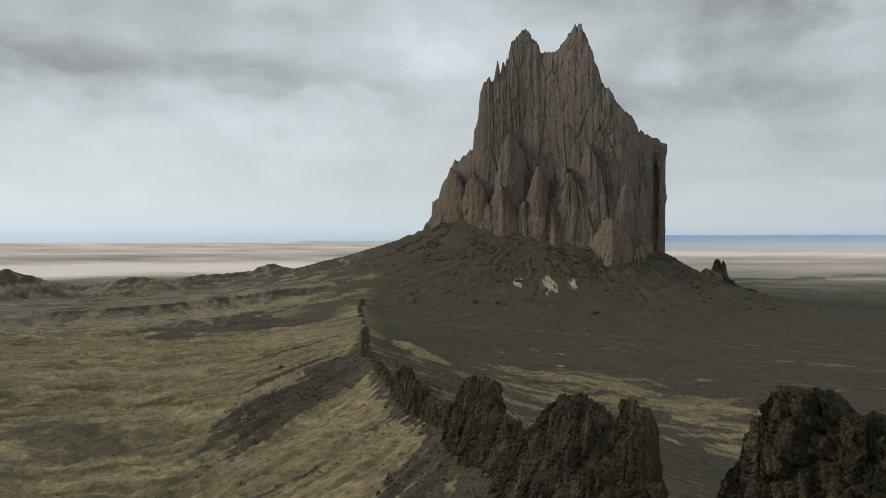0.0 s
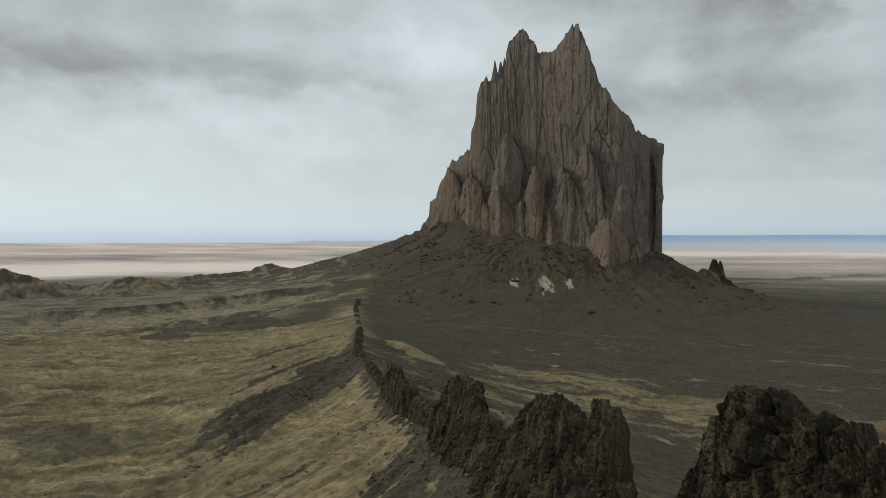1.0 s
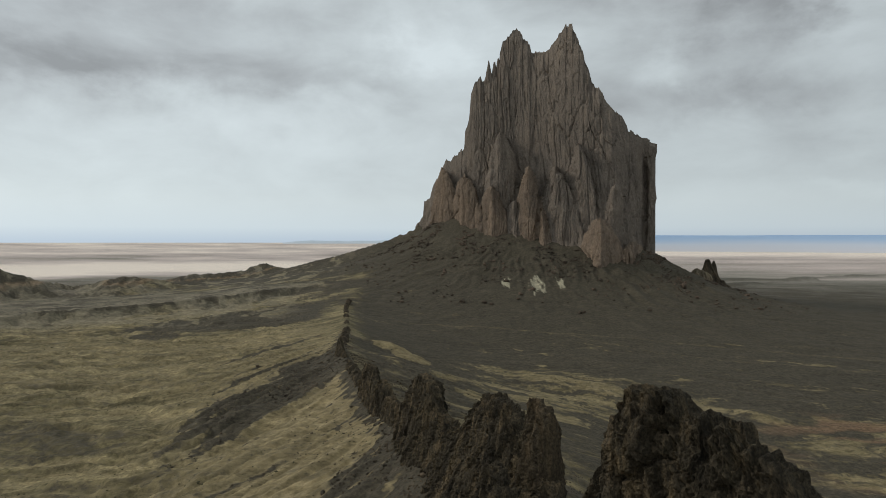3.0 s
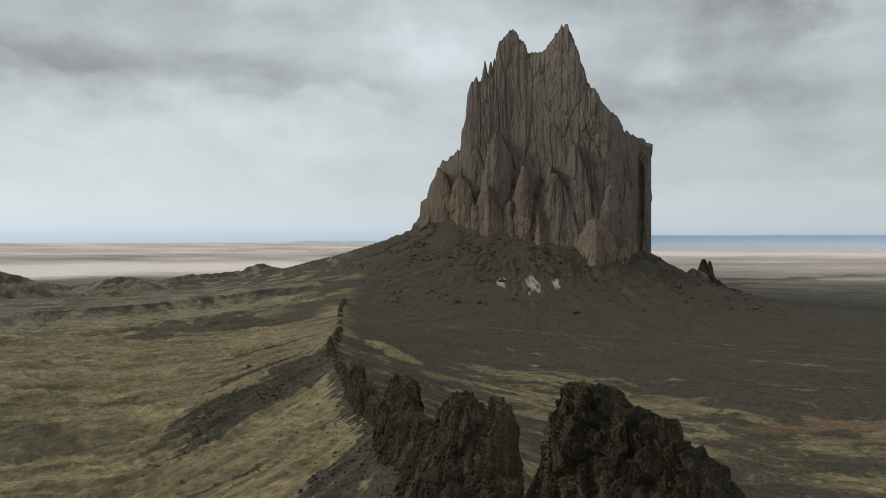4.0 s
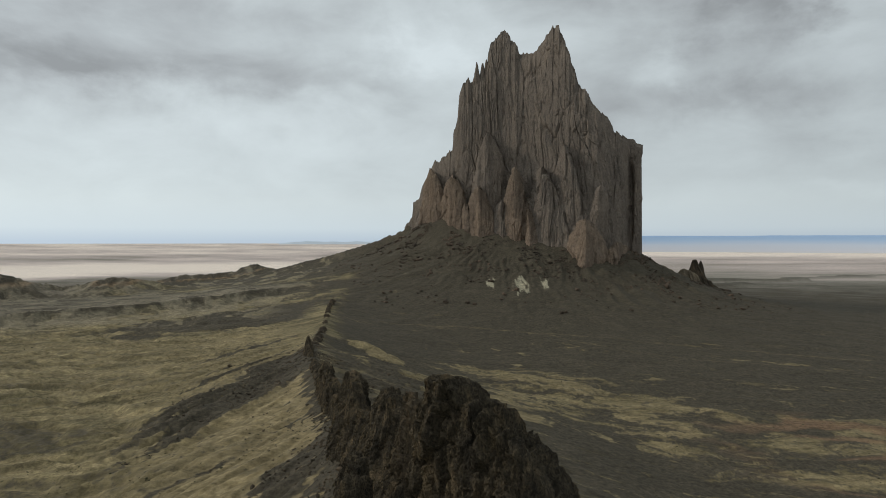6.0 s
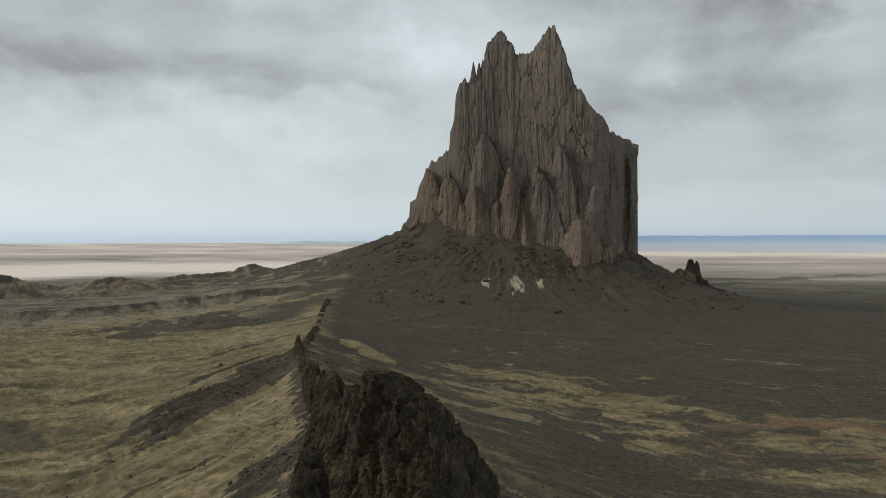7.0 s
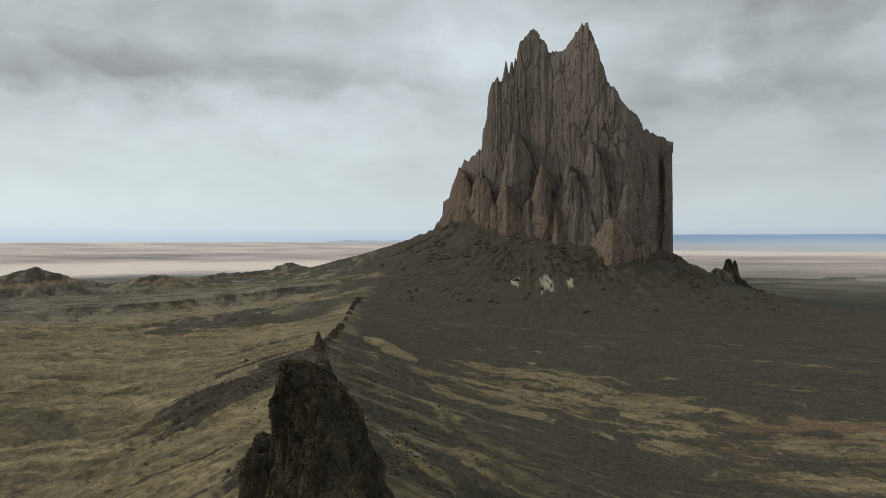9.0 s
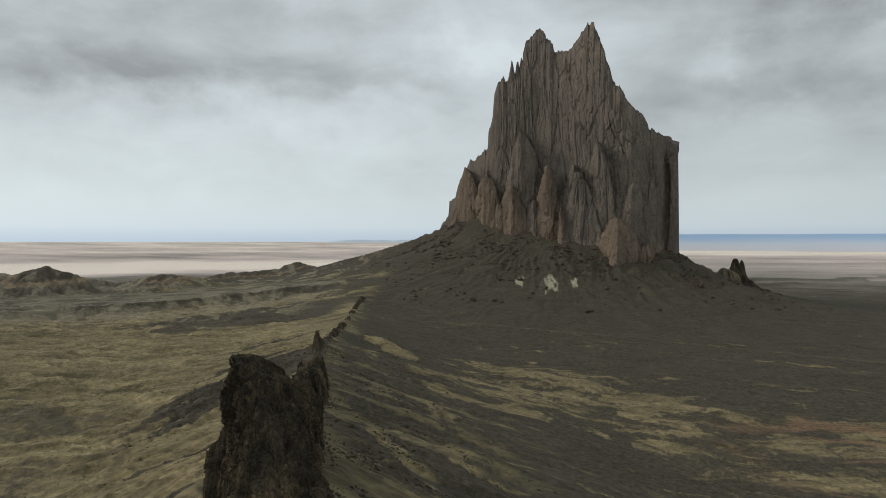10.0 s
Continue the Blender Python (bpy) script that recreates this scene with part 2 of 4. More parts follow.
def ground_material():
    m, t, bsdf, pos = material("desert_ground")
    layers, alphas = [], []
    for name in ("cover", "stain"):
        att = t.nodes.new("ShaderNodeAttribute")
        att.attribute_name = name
        sep = t.nodes.new("ShaderNodeSeparateColor")
        t.links.new(att.outputs["Color"], sep.inputs[0])
        layers += sep.outputs[:3]
        alphas.append(att.outputs["Alpha"])
    rust, badland = alphas
    clay, gravel, far, ash, pale, streak = layers
    n1 = noisen(t, mapping(t, pos, (0.03, 0.05, 0.03)), 1.0, 6.0, 0.62, 0.8)
    n2 = noisen(t, mapping(t, pos, (0.5, 0.5, 0.5)), 1.0, 6.0, 0.75)
    n3 = noisen(t, mapping(t, pos, (0.12, 0.16, 0.12), (3, 8, 1)), 1.0, 6.0, 0.68, 0.4)
    # light and shadow of the plain's low wrinkles, multiplied into the colour below
    ripple_shade = noisen(t, mapping(t, pos, (0.045, 0.17, 0.05), (2, 7, 0), (0, 0, 0.25)), 1.0, 6.0, 0.7, 0.6)
    tufts = noisen(t, mapping(t, pos, (0.28, 0.28, 0.28), (5, 1, 1)), 1.0, 4.0, 0.7)
    mixed = mathn(t, "ADD", mathn(t, "MULTIPLY", n1, 0.3), mathn(t, "ADD", mathn(t, "MULTIPLY", n3, 0.3), mathn(t, "MULTIPLY", streak, 0.4)))
    grass = ramp(t, mixed, [(0.38, (0.106, 0.089, 0.047)), (0.5, (0.176, 0.146, 0.078)), (0.62, (0.266, 0.217, 0.119))])
    stone = ramp(t, mathn(t, "ADD", mathn(t, "MULTIPLY", n3, 0.34), mathn(t, "ADD", mathn(t, "MULTIPLY", n1, 0.34), mathn(t, "MULTIPLY", n2, 0.32))), [(0.3, (0.044, 0.0375, 0.0268)), (0.5, (0.068, 0.0580, 0.0410)), (0.7, (0.104, 0.0870, 0.0605))])
    sand = ramp(t, n3, [(0.3, (0.165, 0.130, 0.070)), (0.5, (0.232, 0.184, 0.101)), (0.7, (0.315, 0.255, 0.148))])
    # far plain: sunlit ground goes in as the paler colours of this ramp
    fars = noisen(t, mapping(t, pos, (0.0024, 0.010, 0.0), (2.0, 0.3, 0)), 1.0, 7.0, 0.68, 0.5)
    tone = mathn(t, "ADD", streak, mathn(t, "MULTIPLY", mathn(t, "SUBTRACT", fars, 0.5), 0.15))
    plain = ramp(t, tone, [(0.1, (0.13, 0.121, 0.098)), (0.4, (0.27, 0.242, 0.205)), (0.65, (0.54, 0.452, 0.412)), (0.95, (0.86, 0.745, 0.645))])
    col = mixc(t, clay, grass, sand)
    edge = ramp(t, mathn(t, "ADD", gravel, mathn(t, "ADD", mathn(t, "MULTIPLY", mathn(t, "SUBTRACT", n3, 0.5), 1.7), mathn(t, "MULTIPLY", mathn(t, "SUBTRACT", n2, 0.5), 1.7))), [(0.27, (0, 0, 0)), (0.73, (1, 1, 1))])
    col = mixc(t, mathn(t, "MULTIPLY", badland, 0.85), col, ramp(t, mathn(t, "ADD", mathn(t, "MULTIPLY", n3, 0.6), mathn(t, "MULTIPLY", streak, 0.4)), [(0.35, (0.120, 0.105, 0.080)), (0.65, (0.205, 0.178, 0.132))]))
    col = mixc(t, edge, col, stone)
    heap = mathn(t, "MINIMUM", mathn(t, "MAXIMUM", mathn(t, "SUBTRACT", gravel, 1.0), 0.0), 1.0)
    col = mixc(t, heap, col, ramp(t, n2, [(0.35, (0.034, 0.029, 0.021)), (0.6, (0.080, 0.067, 0.047))]))
    col = mixc(t, mathn(t, "MULTIPLY", pale, 0.5), col, (0.255, 0.22, 0.155))
    col = mixc(t, mathn(t, "MULTIPLY", ash, 0.8), col, (0.42, 0.38, 0.27))
    col = mixc(t, mathn(t, "MULTIPLY", rust, 0.7), col, (0.235, 0.145, 0.085))
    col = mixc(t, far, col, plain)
    grit = mathn(t, "SUBTRACT", 0.85, mathn(t, "MULTIPLY", mathn(t, "MINIMUM", mathn(t, "ADD", clay, gravel), 1.0), 0.36))
    grit = mathn(t, "MAXIMUM", mathn(t, "SUBTRACT", grit, mathn(t, "MULTIPLY", badland, 0.4)), 0.1)
    col = mixc(t, grit, col, ramp(t, n2, [(0.30, (0.30, 0.30, 0.30)), (0.5, (1.0, 1.0, 1.0)), (0.70, (1.75, 1.74, 1.7))]), "MULTIPLY")
    col = mixc(t, 0.5, col, ramp(t, tufts, [(0.35, (0.55, 0.55, 0.53)), (0.6, (1.28, 1.28, 1.28))]), "MULTIPLY")
    col = mixc(t, mathn(t, "MULTIPLY", mathn(t, "SUBTRACT", 1.0, mathn(t, "MINIMUM", mathn(t, "MAXIMUM", edge, far), 0.88)), 0.85), col, ramp(t, ripple_shade, [(0.33, (0.55, 0.55, 0.56)), (0.5, (0.90, 0.90, 0.90)), (0.66, (1.32, 1.30, 1.26))]), "MULTIPLY")
    t.links.new(col, bsdf.inputs["Base Color"])
    bump(t, bsdf, mathn(t, "ADD", n2, mathn(t, "MULTIPLY", n3, 0.6)), 0.55, 1.0)
    return m


ground_mat = ground_material()


def plain_material(name, low, high, size):
    m, t, bsdf, pos = material(name)
    n = noisen(t, mapping(t, pos, (1 / size, 1 / size, 1 / size)), 1.0, 5.0, 0.6)
    t.links.new(ramp(t, n, [(0.3, low), (0.7, high)]), bsdf.inputs["Base Color"])
    return m




def haze_material(name, stops, z0, z1):
    """Far rock with haze painted in, paler towards its foot, between the heights z0 and z1."""
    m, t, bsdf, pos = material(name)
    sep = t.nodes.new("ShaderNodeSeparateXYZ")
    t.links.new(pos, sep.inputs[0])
    waver = noisen(t, mapping(t, pos, (0.0012, 0.0012, 0.02)), 1.0, 4.0, 0.6)
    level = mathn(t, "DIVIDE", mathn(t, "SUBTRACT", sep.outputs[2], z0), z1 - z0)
    t.links.new(ramp(t, mathn(t, "ADD", level, mathn(t, "MULTIPLY", mathn(t, "SUBTRACT", waver, 0.5), 0.3)), stops), bsdf.inputs["Base Color"])
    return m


# blue and lilac here are aerial haze put into the base colour
mesa_mat = haze_material("hazy_mesa", [(0.0, (0.62, 0.63, 0.68)), (0.40, (0.56, 0.62, 0.72)), (0.7, (0.38, 0.52, 0.71)), (1.0, (0.31, 0.44, 0.65))], 42, 158)
faint_mat = haze_material("hazy_mountains", [(0.0, (0.66, 0.68, 0.72)), (1.0, (0.56, 0.64, 0.71))], 80, 112)
scrub_mat = plain_material("scrub", (0.048, 0.046, 0.027), (0.095, 0.087, 0.05), 6.0)


# ---- mesh helpers ----
def mesh_from(name, verts, quads, mat, smooth=True):
    me = bpy.data.meshes.new(name)
    me.vertices.add(len(verts))
    me.vertices.foreach_set("co", np.ascontiguousarray(verts, dtype=np.float32).ravel())
    me.loops.add(quads.size)
    me.loops.foreach_set("vertex_index", np.ascontiguousarray(quads, dtype=np.int32).ravel())
    me.polygons.add(len(quads))
    k = quads.shape[1]
    me.polygons.foreach_set("loop_start", np.arange(0, quads.size, k, dtype=np.int32))
    me.update(calc_edges=True)
    me.polygons.foreach_set("use_smooth", np.full(len(quads), smooth))
    me.materials.append(mat)
    return me


def sheet_quads(rows, cols, closed):
    """Quads of a grid of vertices with rows x cols; closed: the last column meets the first."""
    i = np.arange(rows - 1)[:, None]
    j = np.arange(cols if closed else cols - 1)[None, :]
    k = (j + 1) % cols
    return np.stack([i * cols + j, i * cols + k, (i + 1) * cols + k, (i + 1) * cols + j], -1).reshape(-1, 4)


# ---- the ground ----
def dike_x(y):
    """The line of the rock dike, from behind the camera to the foot of the mountain."""
    return np.interp(y, [-300, -60, 0, 45, 62, 80, 93, 158, 250, 372, 508, 712, 790, 950], [150, 84, 60, 40.2, 32, 29.5, 28, 11, -11, -45, -61, -92, -97, -100])


def dike_crest(y):
    """Height of the earth ridge under the dike."""
    return np.interp(y, [-300, -80, 40, 93, 165, 250, 300, 340, 372, 440, 508, 712, 790, 900], [40, 62, 74, 68, 58, 44, 45, 46, 45, 41, 39, 35, 37, 60])


def hill(x, y, cx, cy, h, r, power=1.2):
    dx, dy = x - cx, y - cy
    d = np.sqrt(dx * dx + dy * dy + 1)
    a = np.arctan2(dy, dx)
    a = a + 0.25 * noise2(x * 0.03, y * 0.03, 171)
    rr = r * (1 + 0.10 * np.sin(a * 7 + cx) + 0.13 * np.abs(np.sin(a * 8.5 + cy)) + 0.09 * np.abs(np.sin(a * 19 + cx)) - 0.1)
    return h * np.clip(1 - d / rr, 0, 1) ** power


def along(x, y, pts):
    """Distance to a broken line of (x, y, height) points, and the height of the line there."""
    best = np.full(x.shape, 1e9)
    high = np.zeros(x.shape)
    for (ax, ay, ah), (bx, by, bh) in zip(pts, pts[1:]):
        t = np.clip(((x - ax) * (bx - ax) + (y - ay) * (by - ay)) / ((bx - ax) ** 2 + (by - ay) ** 2), 0, 1)
        d = np.hypot(x - ax - t * (bx - ax), y - ay - t * (by - ay))
        high = np.where(d < best, ah + t * (bh - ah), high)
        best = np.minimum(best, d)
    return best, high


def massif_gap(x, y):
    """Metres outside the mountain's slanting footprint, the unit way from its middle, and how far along its length (-1 west end, 1 east end)."""
    dx, dy = x - 165.0, y - 1055.0
    r = np.sqrt(dx * dx + dy * dy) + 1e-6
    lx, ly = 0.785 * dx - 0.62 * dy, 0.62 * dx + 0.785 * dy
    rho = np.sqrt((lx / 212.0) ** 2 + (ly / 122.0) ** 2) + 1e-6
    return (rho - 1) * r / rho, dx / r, dy / r, lx / 212.0 / np.maximum(rho, 0.3)


WEST_SPUR = [(8, 1200, 138), (-30, 1212, 120), (-108, 1240, 94), (-210, 1290, 64), (-290, 1320, 44), (-364, 1400, 30)]
WEST_RIDGE = [(-900, 1150, 0), (-745, 1110, 0), (-640, 1150, 0), (-548, 1155, 0), (-480, 1240, 0)]
EAST_SPUR = [(352, 1000, 70), (392, 1040, 47), (428, 1072, 32), (465, 1100, 12), (520, 1070, 12), (560, 1040, 4)]


def wash(x, y):
    """Bends the plan so that stains and rills wander."""
    return x + 26 * noise2(x * 0.011, y * 0.013, 101) + 8 * noise2(x * 0.05, y * 0.05, 103), y + 20 * noise2(x * 0.009, y * 0.012, 105) + 6 * noise2(x * 0.05, y * 0.05, 107)


def scarp_line(x):
    return 879 + 0.54 * (np.clip(x, -900, 0) + 263) + 16 * noise2(x * 0.008, x * 0 + 3.3, 5) + 5 * noise2(x * 0.04, x * 0 + 1.3, 6)


def east_scarps(x, y):
    """Low dark scarps out on the eastern plain, 0 to 1."""
    wx, wy = x + 50 * noise2(x * 0.012, y * 0.012, 151) + 14 * noise2(x * 0.05, y * 0.05, 154), y + 26 * noise2(x * 0.01, y * 0.01, 152) + 8 * noise2(x * 0.04, y * 0.04, 155)
    high = np.zeros_like(x)
    for line in ([(690, 1760, 0), (820, 1800, 0), (960, 1770, 0), (1120, 1900, 0), (1500, 2050, 0)], [(640, 1560, 0), (760, 1600, 0), (800, 1640, 0)]):
        high = np.maximum(high, soft(34, 14, along(wx, wy, line)[0]))
    return high * (0.7 + 0.5 * noise2(x * 0.006, y * 0.006, 153))


def ground_height(x, y, detail=True):
    r = np.hypot(x - 30, y)
    dx = x - dike_x(y)
    left = soft(30, -70, dx)
    plain = 11.0 * left * soft(900, 300, y) + 4.0 * left
    gap, ux, uy, length = massif_gap(x, y)
    wl, wr = np.clip(-ux, 0, 1), np.clip(ux, 0, 1)
    top = 97 - 22 * length
    run = 178 + 40 * wl - 45 * wr
    talus = top * np.exp(-np.clip(gap, 0, None) / run) + np.clip(-gap, 0, 60) * 0.45
    for spur, w in ((WEST_SPUR, 120.0), (EAST_SPUR, 34.0)):
        d, h = along(x, y, spur)
        talus = np.maximum(talus, h * np.exp(-d / w)) + 0.15 * np.minimum(talus, h * np.exp(-d / w))
    z = plain + talus
    # badland hills on a bench in the west
    bench = soft(-16, 6, y - scarp_line(x)) * soft(-140, -260, x) * soft(1900, 1300, y)
    hills = (hill(x, y, -745, 1105, 40, 112, 1.1) + hill(x, y, -548, 1150, 20, 92, 0.9) + hill(x, y, -525, 1380, 18, 100, 1.0)
             + hill(x, y, -430, 1370, 14, 100) + hill(x, y, -364, 1400, 16, 80) + hill(x, y, -385, 1395, 6, 24) + hill(x, y, -900, 1180, 30, 170)
             + 8 * np.exp(-(along(x, y, WEST_RIDGE)[0] / 45) ** 2))
    z = z + hills + bench * 11.0 * (1 - 0.6 * soft(60, 160, y - scarp_line(x)))
    # earth ridge of the dike
    d = np.abs(dx)
    shape = np.where(dx < 0, np.clip(1 - d / 150, 0, 1) ** 1.7, np.clip(1 - d / 170, 0, 1) ** 1.3)
    width = soft(950, 500, y) * 0.6 + 0.4
    shape = np.where(y > 420, np.clip(1 - d / (150 * width), 0, 1) ** 2.0, shape)
    ridge = np.clip(dike_crest(y) - z, 0, None) * shape * soft(900, 780, y)
    z = z + ridge
    # tan mound beside the dike, low clay swells in the eastern plain
    z = z + hill(x, y, -25, 488, 6, 19) + hill(x, y, -8, 472, 5, 20) + hill(x, y, 93, 467, 4, 36) + hill(x, y, 125, 443, 4, 30) + hill(x, y, 144, 464, 2.5, 18) + hill(x, y, 205, 385, 3, 20)
    if detail:
        near = soft(2600, 1200, r)
        qx, qy = wash(x, y)
        hum = fbm2(qx * 0.016, qy * 0.022, 6, 11, 0.55) * 1.7 - np.abs(fbm2(qx * 0.022 + qy * 0.006, qy * 0.05, 5, 21, 0.46)) * 2.6
        z = z + hum * near * (0.32 + 0.88 * left * soft(1000, 700, y)) * soft(5, 90, d)
        west = left * soft(1000, 700, y) * soft(20, 90, d)
        z = z - west * (2.2 * np.abs(noise2(qx * 0.026 + qy * 0.016, qy * 0.085, 161)) + 1.1 * np.abs(noise2(qx * 0.06 + qy * 0.03, qy * 0.17, 162)))
        # rills that run down the ridge's flanks
        flank = soft(4, 22, d) * soft(115, 45, d) * soft(620, 420, y)
        skew = y + np.where(dx < 0, 1.2, 0.1) * d + 7 * noise2(x * 0.03, y * 0.03, 33)
        rill = np.abs(noise2(skew * 0.05, d * 0.008, 31)) * 2.0 + np.abs(noise2(skew * 0.12, d * 0.014, 32)) * 1.1 + np.abs(noise2(skew * 0.17, d * 0.02, 34)) * 0.5
        z = z + (rill - 1.0) * flank * np.where(dx < 0, 2.3, 2.0)
        z = z + fbm2(x * 0.12, y * 0.12, 4, 35, 0.5) * 0.3 * soft(900, 200, r)
        # gullies fan out from the mountain
        rough = np.exp(-np.clip(gap, 0, None) / 110) * soft(3000, 800, r)
        bear = np.arctan2(ux, -uy)
        gul = np.abs(noise2(bear * 13 + 0.8 * noise2(x * 0.02, y * 0.02, 44), gap * 0.005, 43)) * 2 + 0.8 * np.abs(noise2(bear * 31 + 0.9 * noise2(x * 0.03, y * 0.03, 46), gap * 0.012, 45))
        z = z + (gul - 0.8) * 3.4 * np.exp(-np.clip(gap - 30, 0, None) / 150) * soft(-20, 30, gap) * near
        z = z + fbm2(x * 0.06, y * 0.06, 4, 41) * 2.4 * rough
        # furrowed slopes of the hills and of the scarp's face
        furrow = np.abs(fbm2(x * 0.045, y * 0.02, 3, 51)) * 2 - 0.6
        z = z - furrow * 3.2 * soft(1, 12, hills) * soft(-2, 6, 38 - hills)
        face = np.exp(-((y - scarp_line(x) + 14) / 22) ** 2) * soft(-120, -240, x)
        z = z + (1.0 - np.abs(noise2(x * 0.05, y * 0.006, 53)) * 3) * 1.6 * face
    z = z + 8.0 * east_scarps(x, y)
    # far off the plain climbs gently to the skyline
    rise = np.clip((r - 2300) / (4850 - 2300), 0, 1)
    rim = 96.0 - 55.0 * soft(-0.12, 0.25, (x - 30) / np.maximum(r, 1.0))
    return z * soft(3400, 2400, r) + rim * rise ** 1.25


# tan clay pans of the eastern wash: half width, line
PANS = [(2.5, [(82, 577, 0), (84, 570, 0)]), (4, [(92, 520, 0), (94, 508, 0)]), (3, [(103, 556, 0), (105, 548, 0)]), (2.5, [(107, 491, 0), (110, 488, 0)]),
        (11, [(66, 481, 0), (93, 467, 0), (120, 446, 0), (142, 418, 0)]), (5, [(134, 471, 0), (155, 458, 0)]), (3, [(180, 474, 0), (194, 473, 0)]),
        (11, [(14, 391, 0), (44, 402, 0), (73, 414, 0), (111, 418, 0)]), (8, [(28, 356, 0), (39, 340, 0), (85, 353, 0)]), (3.5, [(161, 431, 0), (181, 413, 0)]),
        (9, [(143, 383, 0), (173, 363, 0)]), (6, [(139, 351, 0), (167, 345, 0)]), (2.5, [(113, 350, 0), (122, 324, 0)]), (6, [(195, 393, 0), (212, 371, 0)]), (5, [(27, 193, 0), (39, 167, 0)]), (4, [(50, 200, 0), (66, 196, 0)])]
SIDE_TRAIL = [(120, 640, 0), (200, 560, 0), (300, 520, 0), (420, 470, 0), (600, 440, 0)]
TRAIL = [(-61, 672, 0), (9, 672, 0), (66, 653, 0), (151, 629, 0), (266, 590, 0), (377, 551, 0), (560, 520, 0)]


def rubble_at(x, y):
    """Dark rubble under the rocks of the dike, in fans and stripes that run downhill."""
    dx = x - dike_x(y)
    d = np.abs(dx)
    skew = y + np.where(dx < 0, 1.2, 0.1) * d + 7 * noise2(x * 0.03, y * 0.03, 33)
    fan = 0.35 * noise2(skew * 0.035, d * 0.005, 92) + 0.75 * noise2(skew * 0.12, d * 0.009, 93) + 0.65 * noise2(skew * 0.16, d * 0.010, 95) + 0.35 * fbm2(x * 0.2, y * 0.2, 3, 94)
    knob = soft(322, 342, skew) * soft(418, 385, skew + 16 * noise2(x * 0.02, y * 0.02, 98)) * soft(105, 55, d + 14 * noise2(x * 0.05, y * 0.05, 91)) - 0.55 * np.exp(-((skew - 372 - 0.1 * d) / 4.0) ** 2) * soft(12, 26, d) + 0.4 * np.exp(-((skew - 290) / 5.5) ** 2) * soft(70, 40, d)
    scree = soft(34, 8, d) * soft(230, 150, y)
    rubble = soft(0.10, 0.50, fan * (1 - 0.55 * soft(330, 315, skew) * soft(12, 30, d)) + 0.8 * soft(12, 2, d) + 1.5 * knob + 0.7 * scree - 0.12 - 0.4 * soft(50, 120, d)) * soft(115, 60, d) * soft(600, 460, y) * soft(10, -2, dx)
    return rubble, fan, knob, scree, skew


def build_ground():
    fine = np.radians(np.arange(-52, 50, 0.115))
    rest = np.radians(np.arange(50, 308, 2.0))
    ang = np.concatenate([fine, rest])
    rad = np.concatenate([np.geomspace(0.3, 70, 26, endpoint=False), np.geomspace(70, 1600, 590, endpoint=False), np.geomspace(1600, 4850, 90)])
    a, r = np.meshgrid(ang, rad)
    x, y = 30 + r * np.sin(a), r * np.cos(a)
    z = ground_height(x, y)
    dx = x - dike_x(y)
    d = np.abs(dx)
    gap, ux, uy, length = massif_gap(x, y)
    qx, qy = wash(x, y)
    wob = fbm2(qx * 0.012, qy * 0.02, 5, 61)
    streak = fbm2(qx * 0.012 + qy * 0.004, qy * 0.045, 7, 71, 0.62)
    # dark gravel east of the dike, some cloud shade in its tone, broken by streaks of clay in a broad shallow wash
    u, v = 0.9 * qx - 0.45 * qy, 0.9 * qy + 0.45 * qx
    braid = fbm2(u * 0.013, v * 0.030, 7, 73, 0.74)
    limit = np.interp(x, [-20, 118, 194, 287, 700], [520, 502, 403, 379, 360])
    zone = soft(14, -22, y - limit + 14 * wob) * (0.42 + 0.58 * soft(90, 210, dx + 0.5 * (y - 300))) * soft(70, 120, dx) * soft(1100, 600, x) * (0.45 + 0.55 * np.maximum(soft(300, 335, y), soft(185, 225, x)))
    bare = soft(-0.55, 0.75, braid + 1.0 * zone - 0.96)
    wx, wy = x + 5 * noise2(x * 0.06, y * 0.06, 121) + 2.5 * noise2(x * 0.19, y * 0.19, 122), y + 7 * noise2(x * 0.05, y * 0.06, 123) + 3 * noise2(x * 0.19, y * 0.19, 124)
    ragged = fbm2(u * 0.05, v * 0.12, 4, 125, 0.6)
    for wide, pts in PANS:
        off, _ = along(wx, wy, pts)
        bare = np.maximum(bare, 0.95 * soft(1.3, 0.4, off / wide + 0.8 * ragged + 0.4 * braid))
    shred = fbm2(u * 0.10, v * 0.30, 5, 127, 0.62)
    bare = bare * (1 - 0.32 * soft(0.05, 0.5, shred))
    thread = soft(0.50, 0.85, fbm2(u * 0.022, v * 0.16, 6, 128, 0.6) + 0.35 * braid + 0.25 * zone)
    bare = np.maximum(bare, 0.6 * thread * soft(560, 470, y) * soft(20, 70, dx))
    rust = 0.85 * soft(0.0, 0.4, fbm2(u * 0.014, v * 0.035, 5, 79)) * zone * soft(150, 230, x)
    gravel = soft(-8, 22, dx + 10 * wob) * (1 - 0.9 * bare)
    cover_talus = soft(420, 230, gap + 150 * wob + 130 * np.clip(-ux, 0, 1) + 0.12 * np.clip(-dx, 0, 900))
    gravel = np.maximum(gravel, cover_talus * soft(-400, -150, x))
    spur, sh = along(x, y, WEST_SPUR)
    gravel = np.maximum(gravel, soft(300, 170, spur + 60 * wob))
    # the west: dry grass with dark streaks, browner towards the badlands
    dark = fbm2(qx * 0.008 + qy * 0.003, qy * 0.030, 7, 75, 0.62)
    gravel = np.maximum(gravel, (0.35 + 0.4 * soft(600, 800, y)) * soft(0.05, 0.40, dark) * soft(20, -30, dx))
